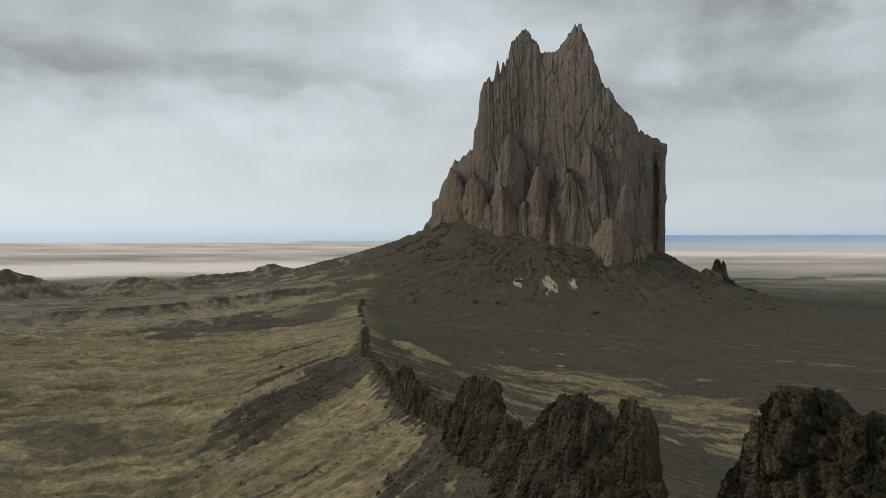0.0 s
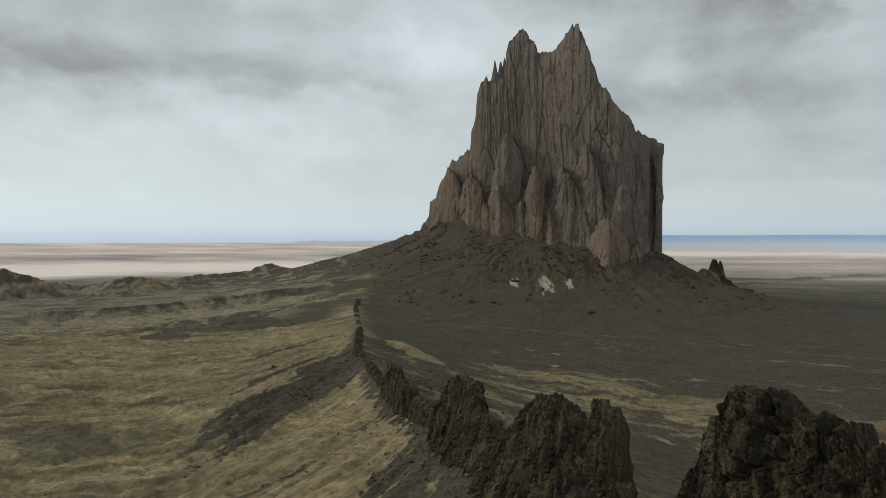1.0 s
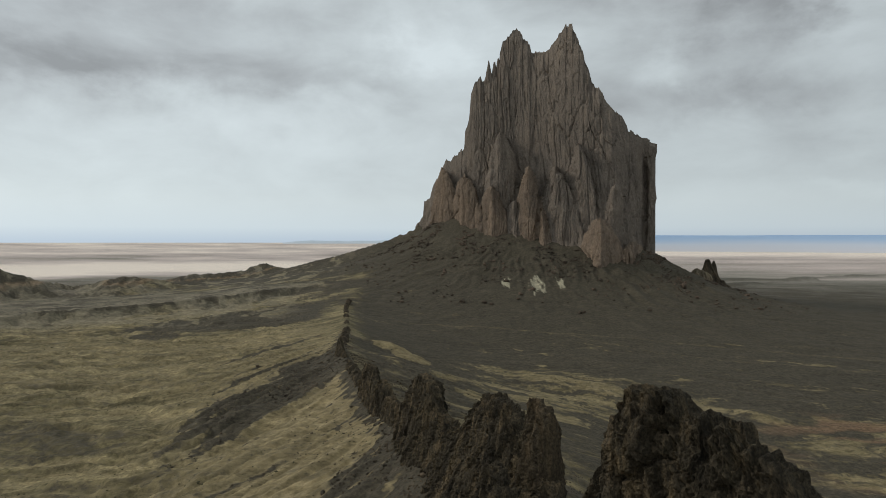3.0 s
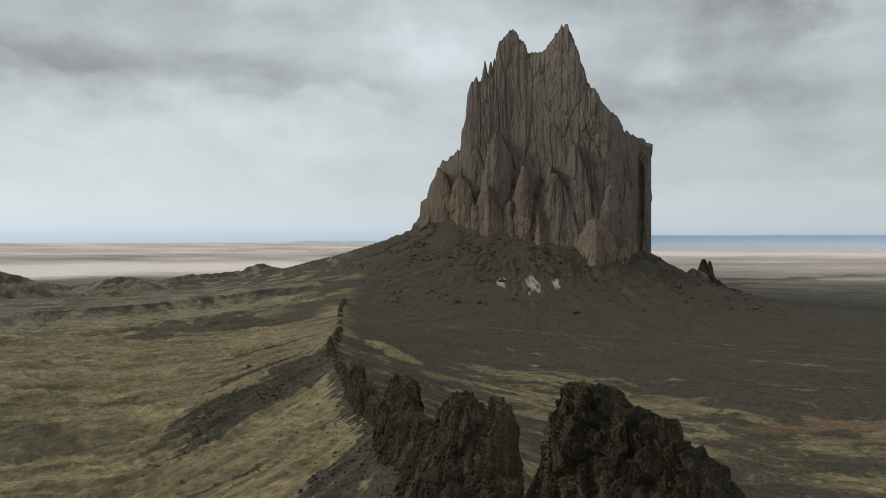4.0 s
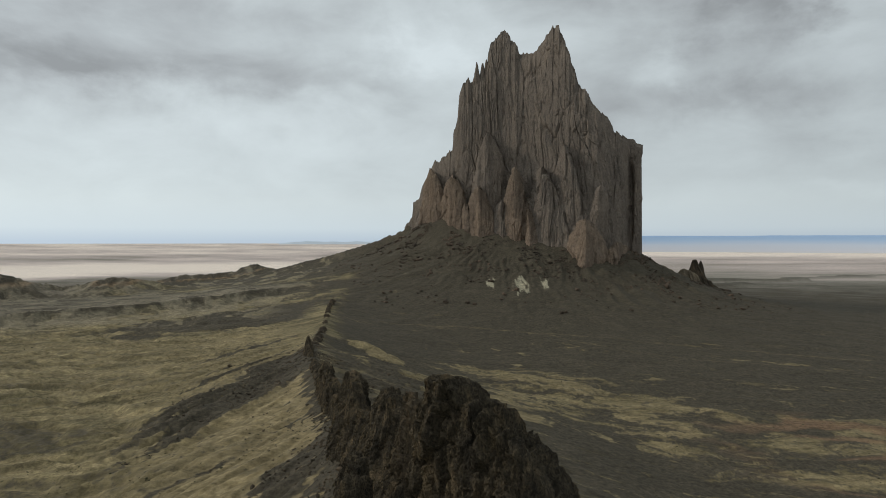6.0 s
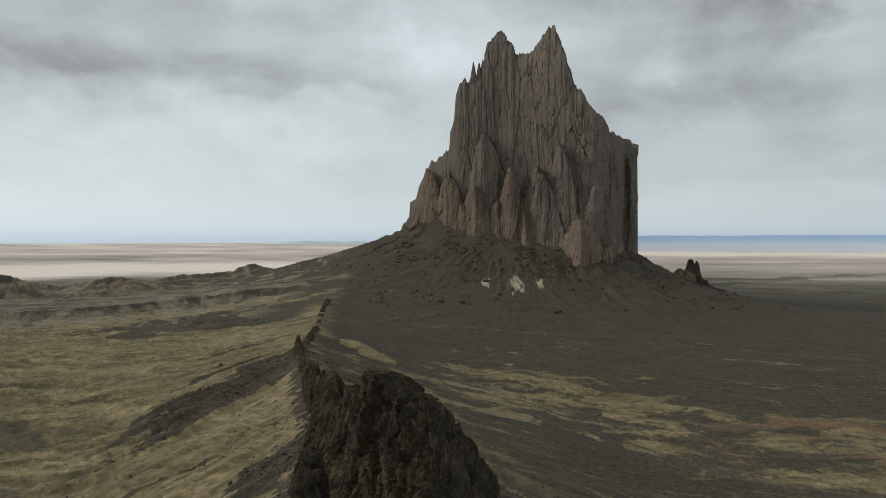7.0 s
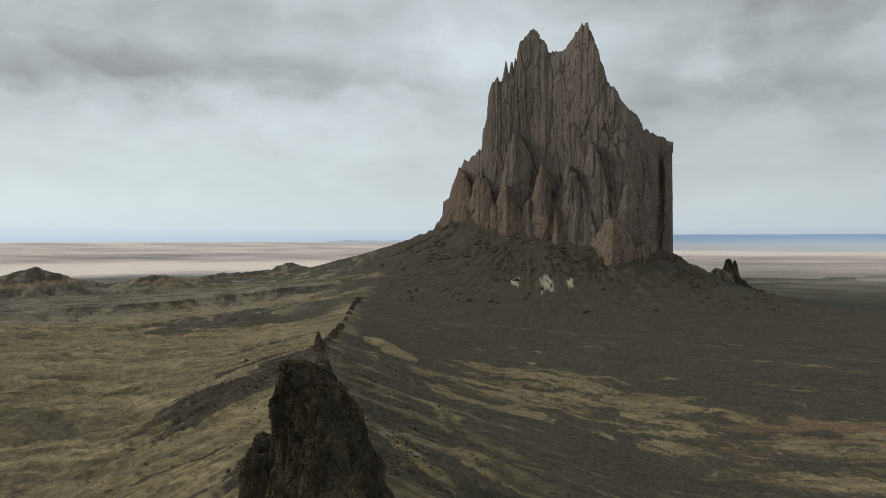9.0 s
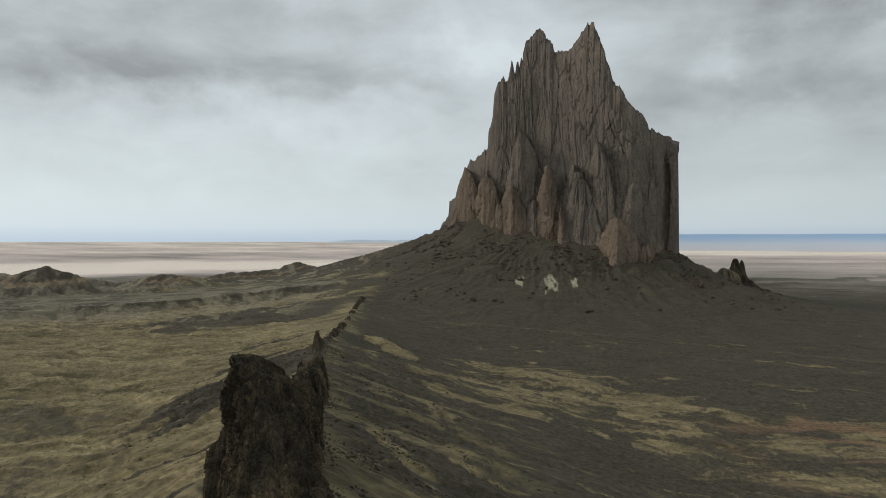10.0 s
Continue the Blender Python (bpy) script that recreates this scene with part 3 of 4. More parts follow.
    brown = 1.25 - np.hypot((x + 180) / 135, (y - 725 - 0.3 * (x + 180)) / 78)
    gravel = np.maximum(gravel, soft(0.0, 0.45, brown + 0.5 * wob) * soft(-10, -40, dx))
    # sunlit strip of the western plain, put into the colour as paler clay
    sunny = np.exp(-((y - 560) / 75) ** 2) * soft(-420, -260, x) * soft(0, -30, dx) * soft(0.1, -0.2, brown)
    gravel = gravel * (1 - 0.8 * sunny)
    gravel = np.maximum(gravel, 0.35 * soft(10, 60, y - scarp_line(x)) * soft(-100, -200, x))
    lip = np.exp(-((y - scarp_line(x) - 3) / 5) ** 2) * soft(-130, -200, x)
    gravel = np.maximum(gravel, 0.6 * soft(-0.25, 0.35, dark) * soft(430, 300, y) * soft(-80, -120, dx))
    clay = soft(-0.05, 0.5, fbm2(qx * 0.02, qy * 0.05, 6, 81, 0.6))
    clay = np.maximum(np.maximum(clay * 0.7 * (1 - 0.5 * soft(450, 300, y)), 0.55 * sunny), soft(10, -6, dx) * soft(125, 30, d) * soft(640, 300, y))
    # lit crests and shaded hollows of the hummocks, painted as clay and gravel
    fold = np.abs(fbm2(qx * 0.022 + qy * 0.006, qy * 0.05, 5, 21, 0.46))
    west_plain = soft(0, -60, dx) * soft(900, 700, y)
    clay = np.maximum(clay, (0.75 - 0.35 * soft(450, 300, y)) * soft(0.20, 0.0, fold) * west_plain)
    gravel = np.maximum(gravel, 0.42 * soft(0.30, 0.75, fold) * west_plain)
    # a finer pattern of painted light and dark wrinkles
    fine = np.abs(noise2(qx * 0.026 + qy * 0.016, qy * 0.085, 161)) + 0.5 * np.abs(noise2(qx * 0.06 + qy * 0.03, qy * 0.17, 162))
    clay = np.maximum(clay, 0.75 * soft(0.45, 0.80, fine) * west_plain)
    gravel = np.maximum(gravel, 0.36 * soft(0.22, 0.04, fine) * west_plain)
    clay = np.maximum(clay, bare * soft(-8, 22, dx) * (0.7 + 0.3 * soft(-0.3, 0.4, wob)))
    # rubble fans under the rocks, in stripes that run downhill
    rubble, fan, knob, scree, skew = rubble_at(x, y)
    gravel = np.maximum(gravel, 0.9 * rubble) + 0.32 * rubble * soft(0.0, 0.6, fan + 0.6 * knob + 0.3 * scree)
    tan_fan = 0.8 * soft(-0.15, 0.65, noise2(skew * 0.03, d * 0.008, 96) + 0.45 * noise2(skew * 0.11, d * 0.015, 98) + 0.45 * fbm2(x * 0.08, y * 0.08, 4, 97) + 0.22) * soft(4, 16, d) * soft(120, 60, d) * soft(0, 8, dx) * soft(430, 330, y)
    gravel = gravel * (1 - 0.75 * tan_fan)
    clay = np.maximum(clay, 0.8 * tan_fan)
    mound = np.maximum(hill(x, y, -25, 488, 1, 19), hill(x, y, -8, 472, 1, 20))
    gravel = gravel * (1 - 0.95 * soft(0.14, 0.3, mound + 0.1 * wob))
    clay = np.maximum(clay, soft(0.14, 0.3, mound))
    # pale ash outcrops on the talus
    ash = np.zeros_like(x)
    for cx, cy, rr in ((134, 826, 9), (141, 806, 4), (98, 838, 6), (166, 828, 5)):
        ash = np.maximum(ash, soft(1.0, 0.55, np.hypot(x - cx - 0.08 * (y - cy), (y - cy) * 0.34) / rr + 0.9 * fbm2(x * 0.24, y * 0.035, 4, 98)))
    # west badlands: pale slopes under the scarp and on the hills
    band = np.exp(-((y - scarp_line(x) + 60) / 75) ** 2) * soft(-130, -230, x)
    pale = soft(0.0, 0.4, fbm2(qx * 0.035, qy * 0.014, 6, 99, 0.6) + 0.7 * band - 0.18) * soft(-120, -220, x) * soft(640, 760, y) * soft(1600, 1400, y)
    clay = np.maximum(clay * (1 - 0.5 * pale), 0.6 * pale)
    gravel = np.maximum(gravel * (1 - 0.7 * pale), 1.6 * lip)
    raised = (hill(x, y, -745, 1105, 1.05, 112) + hill(x, y, -548, 1150, 0.75, 90) + hill(x, y, -525, 1380, 1, 100) + hill(x, y, -430, 1370, 0.8, 100) + hill(x, y, -364, 1400, 0.9, 80)) + 0.06 * wob
    gravel = np.maximum(gravel, 1.7 * soft(0.46, 0.54, raised))
    rust = np.maximum(rust, soft(0.34, 0.42, raised) * soft(0.54, 0.46, raised) * 0.6)
    gravel = gravel * (1 - 0.8 * soft(0.36, 0.42, raised) * soft(0.50, 0.46, raised))
    badland = soft(-90, 20, y - scarp_line(x) + 50 * wob) * soft(-90, -190, x) * soft(230, 340, spur + 80 * wob)
    wander = 5 * noise2(x * 0.03, y * 0.03, 113)
    trail = np.minimum(along(x + wander, y, TRAIL)[0], along(x + wander, y + wander, SIDE_TRAIL)[0] + 1.0)
    clay = np.maximum(clay, 0.5 * soft(5, 1.5, trail))
    gravel = gravel * (1 - 0.35 * soft(5, 1.5, trail))
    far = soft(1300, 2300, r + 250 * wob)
    # tone of the far plain, sunlight painted in: bright western sand, duller eastern steppe, one pale strip beyond
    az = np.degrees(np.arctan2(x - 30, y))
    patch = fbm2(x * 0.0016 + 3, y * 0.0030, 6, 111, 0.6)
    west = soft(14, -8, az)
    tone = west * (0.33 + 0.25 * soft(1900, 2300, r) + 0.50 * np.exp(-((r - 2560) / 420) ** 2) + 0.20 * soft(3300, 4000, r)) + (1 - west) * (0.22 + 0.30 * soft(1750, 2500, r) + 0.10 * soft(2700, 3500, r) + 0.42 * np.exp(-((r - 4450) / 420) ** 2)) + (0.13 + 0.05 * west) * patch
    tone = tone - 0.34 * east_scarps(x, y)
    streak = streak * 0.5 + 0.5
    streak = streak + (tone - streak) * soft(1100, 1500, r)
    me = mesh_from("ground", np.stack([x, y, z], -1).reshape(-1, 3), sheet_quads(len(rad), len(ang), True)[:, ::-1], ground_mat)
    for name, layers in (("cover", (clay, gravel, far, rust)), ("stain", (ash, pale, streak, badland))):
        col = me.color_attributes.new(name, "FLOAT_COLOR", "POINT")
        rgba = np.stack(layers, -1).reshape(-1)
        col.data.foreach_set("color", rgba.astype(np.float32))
    ob = new("ground", me)
    return tagged(ob, "dry desert plain with tan clay, grass and dark gravel", "ground", kind="structure")


ground = build_ground()


# ---- far mesas on the skyline ----
def mesa(label, a0, a1, low, top, rough, seed, mat):
    """A long table mountain far off, between two bearings; low: height of its foot, top: metres over that."""
    n = 160
    a = np.radians(np.linspace(a0, a1, n))
    edge = np.clip(np.minimum(np.arange(n), n - 1 - np.arange(n)) / 14, 0, 1)
    h = (top + rough * fbm2(np.linspace(0, 9, n), np.zeros(n) + seed, 4, seed)) * (0.25 + 0.75 * edge)
    rows = []
    for rad, f in ((4700, -0.6), (4730, 0.25), (4745, 0.9), (4760, 1.0), (4840, 1.0), (4845, -0.6)):
        rows.append(np.stack([30 + rad * np.sin(a), rad * np.cos(a), low + h * f], -1))
    vs = np.concatenate(rows)
    return tagged(new("backdrop", mesh_from("backdrop", vs, sheet_quads(len(rows), n, False)[:, ::-1], mat)), label, "mountains", kind="structure")


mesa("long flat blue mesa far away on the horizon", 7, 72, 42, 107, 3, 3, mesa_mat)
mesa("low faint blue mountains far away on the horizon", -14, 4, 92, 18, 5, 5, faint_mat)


# ---- rock builders ----
def part(name, me, parent, label=""):
    ob = new(name, me)
    ob.parent = parent
    if label:
        tagged(ob, label)
    return ob


massif = tagged(new("rock_mountain"), "towering dark brown volcanic rock with fluted cliffs and twin peaks", "mountain")
massif.location = (165, 1055, 60)


def flutes(x, y, z):
    """How far a cliff stands out (metres): tall slabs with narrow clefts between them, split into smaller ones, and broken rock."""
    wx, wy = x + 7 * noise3(x * 0.02, y * 0.02, z * 0.010, 201), y + 7 * noise3(x * 0.02, y * 0.02, z * 0.010, 202)
    v1, c1 = facets(wx * 0.034, wy * 0.034, z * 0.0030, 203, 0.6)
    v2, c2 = facets(wx * 0.11, wy * 0.11, z * 0.009, 213, 0.9)
    v3, c3 = facets(x * 0.27, y * 0.27, z * 0.035, 223, 1.0)
    gash = 0.35 + 0.65 * soft(-0.1, 0.4, noise3(x * 0.02, y * 0.02, z * 0.015, 214))
    f = 1.8 * v1 - 4.2 * gash * soft(0.05, 0.0, c1) + 0.8 * v2 - 1.5 * gash * soft(0.07, 0.0, c2) + 0.5 * v3 - 0.5 * soft(0.12, 0.0, c3)
    f = f + 0.8 * (np.abs(noise3(wx * 0.10, wy * 0.10, z * 0.006, 204)) * 2 - 0.7) + 0.6 * (np.abs(noise3(wx * 0.26, wy * 0.26, z * 0.014, 205)) * 2 - 0.7)
    broken = soft(260, 170, z)
    f = f + (0.6 + 0.9 * broken) * fbm3(x * 0.13, y * 0.13, z * 0.06, 4, 206, 0.6)
    return f + 1.5 * noise3(x * 0.03, y * 0.03, z * 0.03, 209)


def tower(name, y, depth, *rows, mat=None, owner=None, step=1.9, fluting=1.0, edge=3.0, hold=0.7, label="", ragged=0.0):
    """A rock tower about the distance y, given by rows of (height, west edge, east edge) from its foot to its top; depth: half its thickness at the foot."""
    owner = owner or massif
    zs, x0, x1 = (np.array(c, dtype=float) for c in zip(*rows))
    half_foot = (x1[0] - x0[0]) / 2
    front = np.linspace(math.pi, 2 * math.pi, max(14, int(math.pi * half_foot / step)), endpoint=False)
    back = np.linspace(0, math.pi, max(8, len(front) // 3), endpoint=False)
    th = np.concatenate([back, front])
    z = np.append(np.arange(zs[0], zs[-1], step * 1.25), zs[-1])
    a, zz = np.meshgrid(th, z)
    left, right = np.interp(zz, zs, x0), np.interp(zz, zs, x1)
    if ragged:
        up, wide = np.clip((zz - zs[0]) / (zs[-1] - zs[0]), 0, 1), ragged * half_foot
        left = left + wide * up * (1.5 * noise3(zz * 0.05, zz * 0 + y * 0.37, zz * 0, 231) + 0.7 * noise3(zz * 0.16, zz * 0 + y * 0.37, zz * 0, 232))
        right = right + wide * up * (1.5 * noise3(zz * 0.05, zz * 0 + y * 0.91, zz * 0, 233) + 0.7 * noise3(zz * 0.16, zz * 0 + y * 0.91, zz * 0, 234))
        right = np.maximum(right, left + 1.5)
    xc, hw = (left + right) / 2, (right - left) / 2
    dy = depth * (hw / half_foot) ** hold
    sq = (np.abs(np.cos(a)) ** edge + np.abs(np.sin(a)) ** edge) ** (-1 / edge)
    ox, oy = np.cos(a) * sq, np.sin(a) * sq
    x, yy = xc + hw * ox, y + dy * oy
    f = flutes(x, yy, zz) * np.clip(np.minimum(hw, dy) / 16, 0.10, 1) * fluting
    f = np.minimum(f, 3.0) * (1 - 0.3 * np.abs(np.cos(a)) ** 4)
    ln = np.hypot(ox, oy)
    x, yy = x + f * ox / ln, yy + f * oy / ln
    t = (zz - zs[0]) / (zs[-1] - zs[0])
    zz = zz + soft(0.6, 1.0, t) * (3.5 * noise3(x * 0.3, yy * 0.3, zz * 0.02, 211) - 1.0) * np.clip(hw / 12, 0.05, 1)
    # close the top
    mid = np.stack([xc[-1], np.full(len(th), float(y)), zz[-1]], -1)
    last = np.stack([x[-1], yy[-1], zz[-1]], -1)
    caps = [mid + (last - mid) * k + np.array([0, 0, up]) for k, up in ((0.7, 0.8), (0.35, 1.2), (0.01, 1.0))]
    vs = np.concatenate([np.stack([x, yy, zz], -1).reshape(-1, 3), *caps])
    me = mesh_from(name, vs - np.array(owner.location), sheet_quads(len(z) + 3, len(th), True), mat or massif_rock, smooth=False)
    return part(name, me, owner, label)


# the crest from its low west end over the twin peaks to the east corner: slope of its bearing (thousandths), height
CREST_WEST = ((-29.7, 134), (-24.4, 146), (-17.5, 155), (-16.1, 182), (-7.0, 191), (-2.6, 209), (5.2, 226), (12.2, 243), (18.3, 257), (24.4, 254), (31.4, 262), (41.0, 269), (46.3, 274), (47.6, 300), (54.1, 325), (56.7, 365), (62.0, 384))
CREST_PEAKS = ((69.0, 393), (71.6, 396), (74.2, 387), (80.3, 394), (99.5, 406), (100.8, 436), (104.7, 456), (110.9, 461), (117.0, 473), (126.6, 483), (131.8, 474), (137.0, 462), (144.0, 457), (147.5, 446), (150.1, 433), (158.9, 433), (171.1, 427))
CREST_EAST = ((178.1, 432), (185.9, 441), (192.0, 450), (199.9, 458), (203.4, 464), (213.9, 460), (217.4, 446), (224.3, 428), (229.6, 412), (233.1, 397), (239.2, 381), (246.2, 353), (256.6, 345), (263.6, 330), (272.3, 316), (283.7, 304), (295.0, 293), (301.2, 277), (312.5, 272), (323.8, 266), (336.9, 263), (343.9, 260))
# buttresses against the foot of the cliffs: bearing of the foot and of the tip (thousandths), half width of the foot, height of the tip, how far out, warm or grey
BUTTRESSES = ((151, 146, 30, 222, 1.0, 1), (199, 188, 42, 224, 0.95, 0), (92, 93, 36, 194, 1.0, 1), (262, 261, 34, 142, 1.0, 1), (312, 311, 20, 109, 1.0, 1), (14, 15, 26, 238, 1.0, 1),
              (48, 48, 32, 214, 1.0, 1), (107, 106, 36, 286, 0.75, 0), (229, 226, 34, 256, 0.75, 0), (172, 168, 22, 160, 1.05, 1), (70, 70, 20, 168, 1.02, 1), (128, 127, 22, 172, 0.97, 0), (288, 286, 30, 190, 0.7, 0))


def cliffs():
    """The body of the mountain: a front and a back that meet in the crest, the front leaning back from buttresses at its foot."""
    way, high = (np.array(c) for c in zip(*CREST_WEST, *CREST_PEAKS, *CREST_EAST))
    p = np.arange(way[0], way[-1], 0.85)
    saw = np.floor(p / 3.1 + 0.5 * noise2(p * 0.2, p * 0, 241))
    top = np.interp(p, way, high) + 5.0 * (scramble(saw, saw * 0, saw * 0, 242) - 0.5) + 1.6 * noise2(p * 0.5, p * 0, 243)
    ridge = np.interp(p, [-30, -5, 21, 47, 60, 127, 171, 207, 247, 276, 299, 346], [1225, 1215, 1176, 1148, 1136, 1139, 1097, 1064, 1012, 986, 982, 997])
    foot = np.interp(p, [-30, -5, 14, 45, 92, 145, 206, 262, 311, 330, 346], [1190, 1135, 1110, 1052, 985, 958, 925, 872, 892, 968, 985])
    reach = (ridge - foot)[None, :]
    t = np.linspace(0, 1, 330)[:, None]
    z = 30 + (top[None, :] - 30) * t
    h = np.clip((z - 95) / (top[None, :] - 95), 0, 1)
    bend = p[None, :] + 5 * noise3(p[None, :] * 0.03 + z * 0, z * 0.012, z * 0 + 0.5, 244) + 2 * noise3(p[None, :] * 0.1 + z * 0, z * 0.04, z * 0 + 0.5, 245)
    out = reach * (0.60 * (1 - h) ** 0.8 + 0.05 * np.sin(h * 9.0) * (1 - h))
    warm = np.zeros_like(z)
    for base, tip, wide, peak, far, colour in BUTTRESSES:
        k = np.clip((z - 85) / (peak - 85), 0, 1)
        half = 1.12 * wide * (1 - k) ** 0.55 + 0.01
        side = np.abs(bend - base - (tip - base) * k) / half
        bump = reach * far * (0.98 - 0.12 * k - 0.16 * side ** 1.6)
        bump = np.where((side < 1) & (z < peak), bump, 0)
        warm = np.where(bump > out, colour, warm)
        out = np.maximum(out, bump)
    # the cleft beside the corner column
    out = out + 7 * np.exp(-((p[None, :] - 339) / 7) ** 2) - 16 * np.exp(-((bend - 326.5) / 2.6) ** 2) * soft(250, 215, z)
    out = out * soft(1.0, 0.97, t)
    y = ridge[None, :] - out
    x = p[None, :] / 1000 * y + soft(336, 346, p[None, :]) * (3.0 * noise3(z * 0.04, z * 0, z * 0 + 2.5, 247) + 1.4 * noise3(z * 0.16, z * 0, z * 0 + 2.5, 248) + 1.5)
    u = np.stack([x, y, z], -1)
    normal = np.cross(np.gradient(u, axis=1), np.gradient(u, axis=0))
    normal = normal / (np.linalg.norm(normal, axis=2, keepdims=True) + 1e-9)
    f = flutes(x * 1.0, y * 0.35, z) * np.clip((top[None, :] - z) / 30, 0.0, 1) * np.clip((346 - p[None, :]) / 4, 0.2, 1)
    front = u + normal * f[..., None]
    back_y = ridge[None, :] + 55 * (1 - t) ** 0.7 + 4 * noise3(p[None, :] * 0.05 + z * 0, z * 0.02, z * 0, 246) * soft(1.0, 0.9, t)
    back = np.stack([p[None, :] / 1000 * back_y, back_y, z], -1)[:, ::-1]
    edges = ((-40, 60, "west_shoulder"), (60, 150, "west_peak"), (150, 172, "saddle_wall"), (172, 247, "east_peak"), (247, 331, "east_wall"), (331, 400, "corner_column"))
    n, rows = len(p), len(t)
    ring = np.concatenate([front, back], 1)
    quads = sheet_quads(rows, 2 * n, True).reshape(rows - 1, 2 * n, 4)
    column = np.concatenate([np.arange(n), np.arange(n)[::-1]])
    hot = np.concatenate([warm, warm[:, ::-1] * 0], 1)[:-1]
    for a, b, name in edges:
        pick = (p[column] >= a) & (p[column] < b)
        q = quads[:, pick].reshape(-1, 4)
        used, q = np.unique(q, return_inverse=True)
        me = mesh_from(name, ring.reshape(-1, 3)[used] - np.array(massif.location), q.reshape(-1, 4), massif_rock, smooth=False)
        me.materials.append(warm_rock)
        me.polygons.foreach_set("material_index", (hot[:, pick].reshape(-1) > 0.5).astype(np.int32))
        part(name, me, massif)


cliffs()
# needles of the west side
tower("needle", 1138, 30, (-23, 65.6, 145.1), (335, 79.5, 117.3), (394, 89.4, 104.3), (406, 91.4, 100.3), (416, 93.4, 98.4), (424, 94.5, 96.4))
tower("needle", 1138, 26, (-23, 85.5, 145.1), (334, 93.5, 118.2), (399, 100.4, 110.3), (412, 102.4, 109.4), (422, 104.3, 107.4))
tower("needle", 1138, 26, (-23, 95.4, 145.1), (335, 102.4, 123.2), (399, 107.3, 118.3), (417, 109.3, 115.3), (428, 111.3, 113.3))

pinnacle = tagged(new("rock_pinnacle"), "small dark forked rock pinnacle on a talus spur", "rock")
pinnacle.location = (462, 1100, 50)
for name, distance, depth, rows, rock in (
        ("spire", 1092, 20, ((2, 424, 508), (20, 431, 499), (34, 438, 489), (47, 446, 481), (58, 453, 476), (66, 456.5, 470), (72, 458, 467), (77.5, 460.5, 464.5)), crag_rock),
        ("spire", 1093, 10, ((36, 464, 486), (56, 467.5, 479), (66, 470, 477.5), (71, 471.5, 476.5), (75, 472.5, 475)), crag_rock),
        ("shoulder", 1080, 16, ((4, 396, 480), (34, 409, 472), (48, 417, 466), (55, 424, 461), (60, 430, 455), (62, 435, 447)), tan_rock),
        ("shoulder", 1088, 16, ((-4, 464, 556), (12, 472, 528), (26, 477, 509), (36, 480, 496), (42, 482, 490)), crag_rock),
        ("ledge", 1034, 12, ((34, 360, 424), (54, 370, 414), (63, 376, 406), (69, 382, 396)), tan_rock)):
    tower(name, distance, depth, *rows, owner=pinnacle, mat=rock, step=0.7, fluting=1.1, ragged=0.025, edge=1.8)
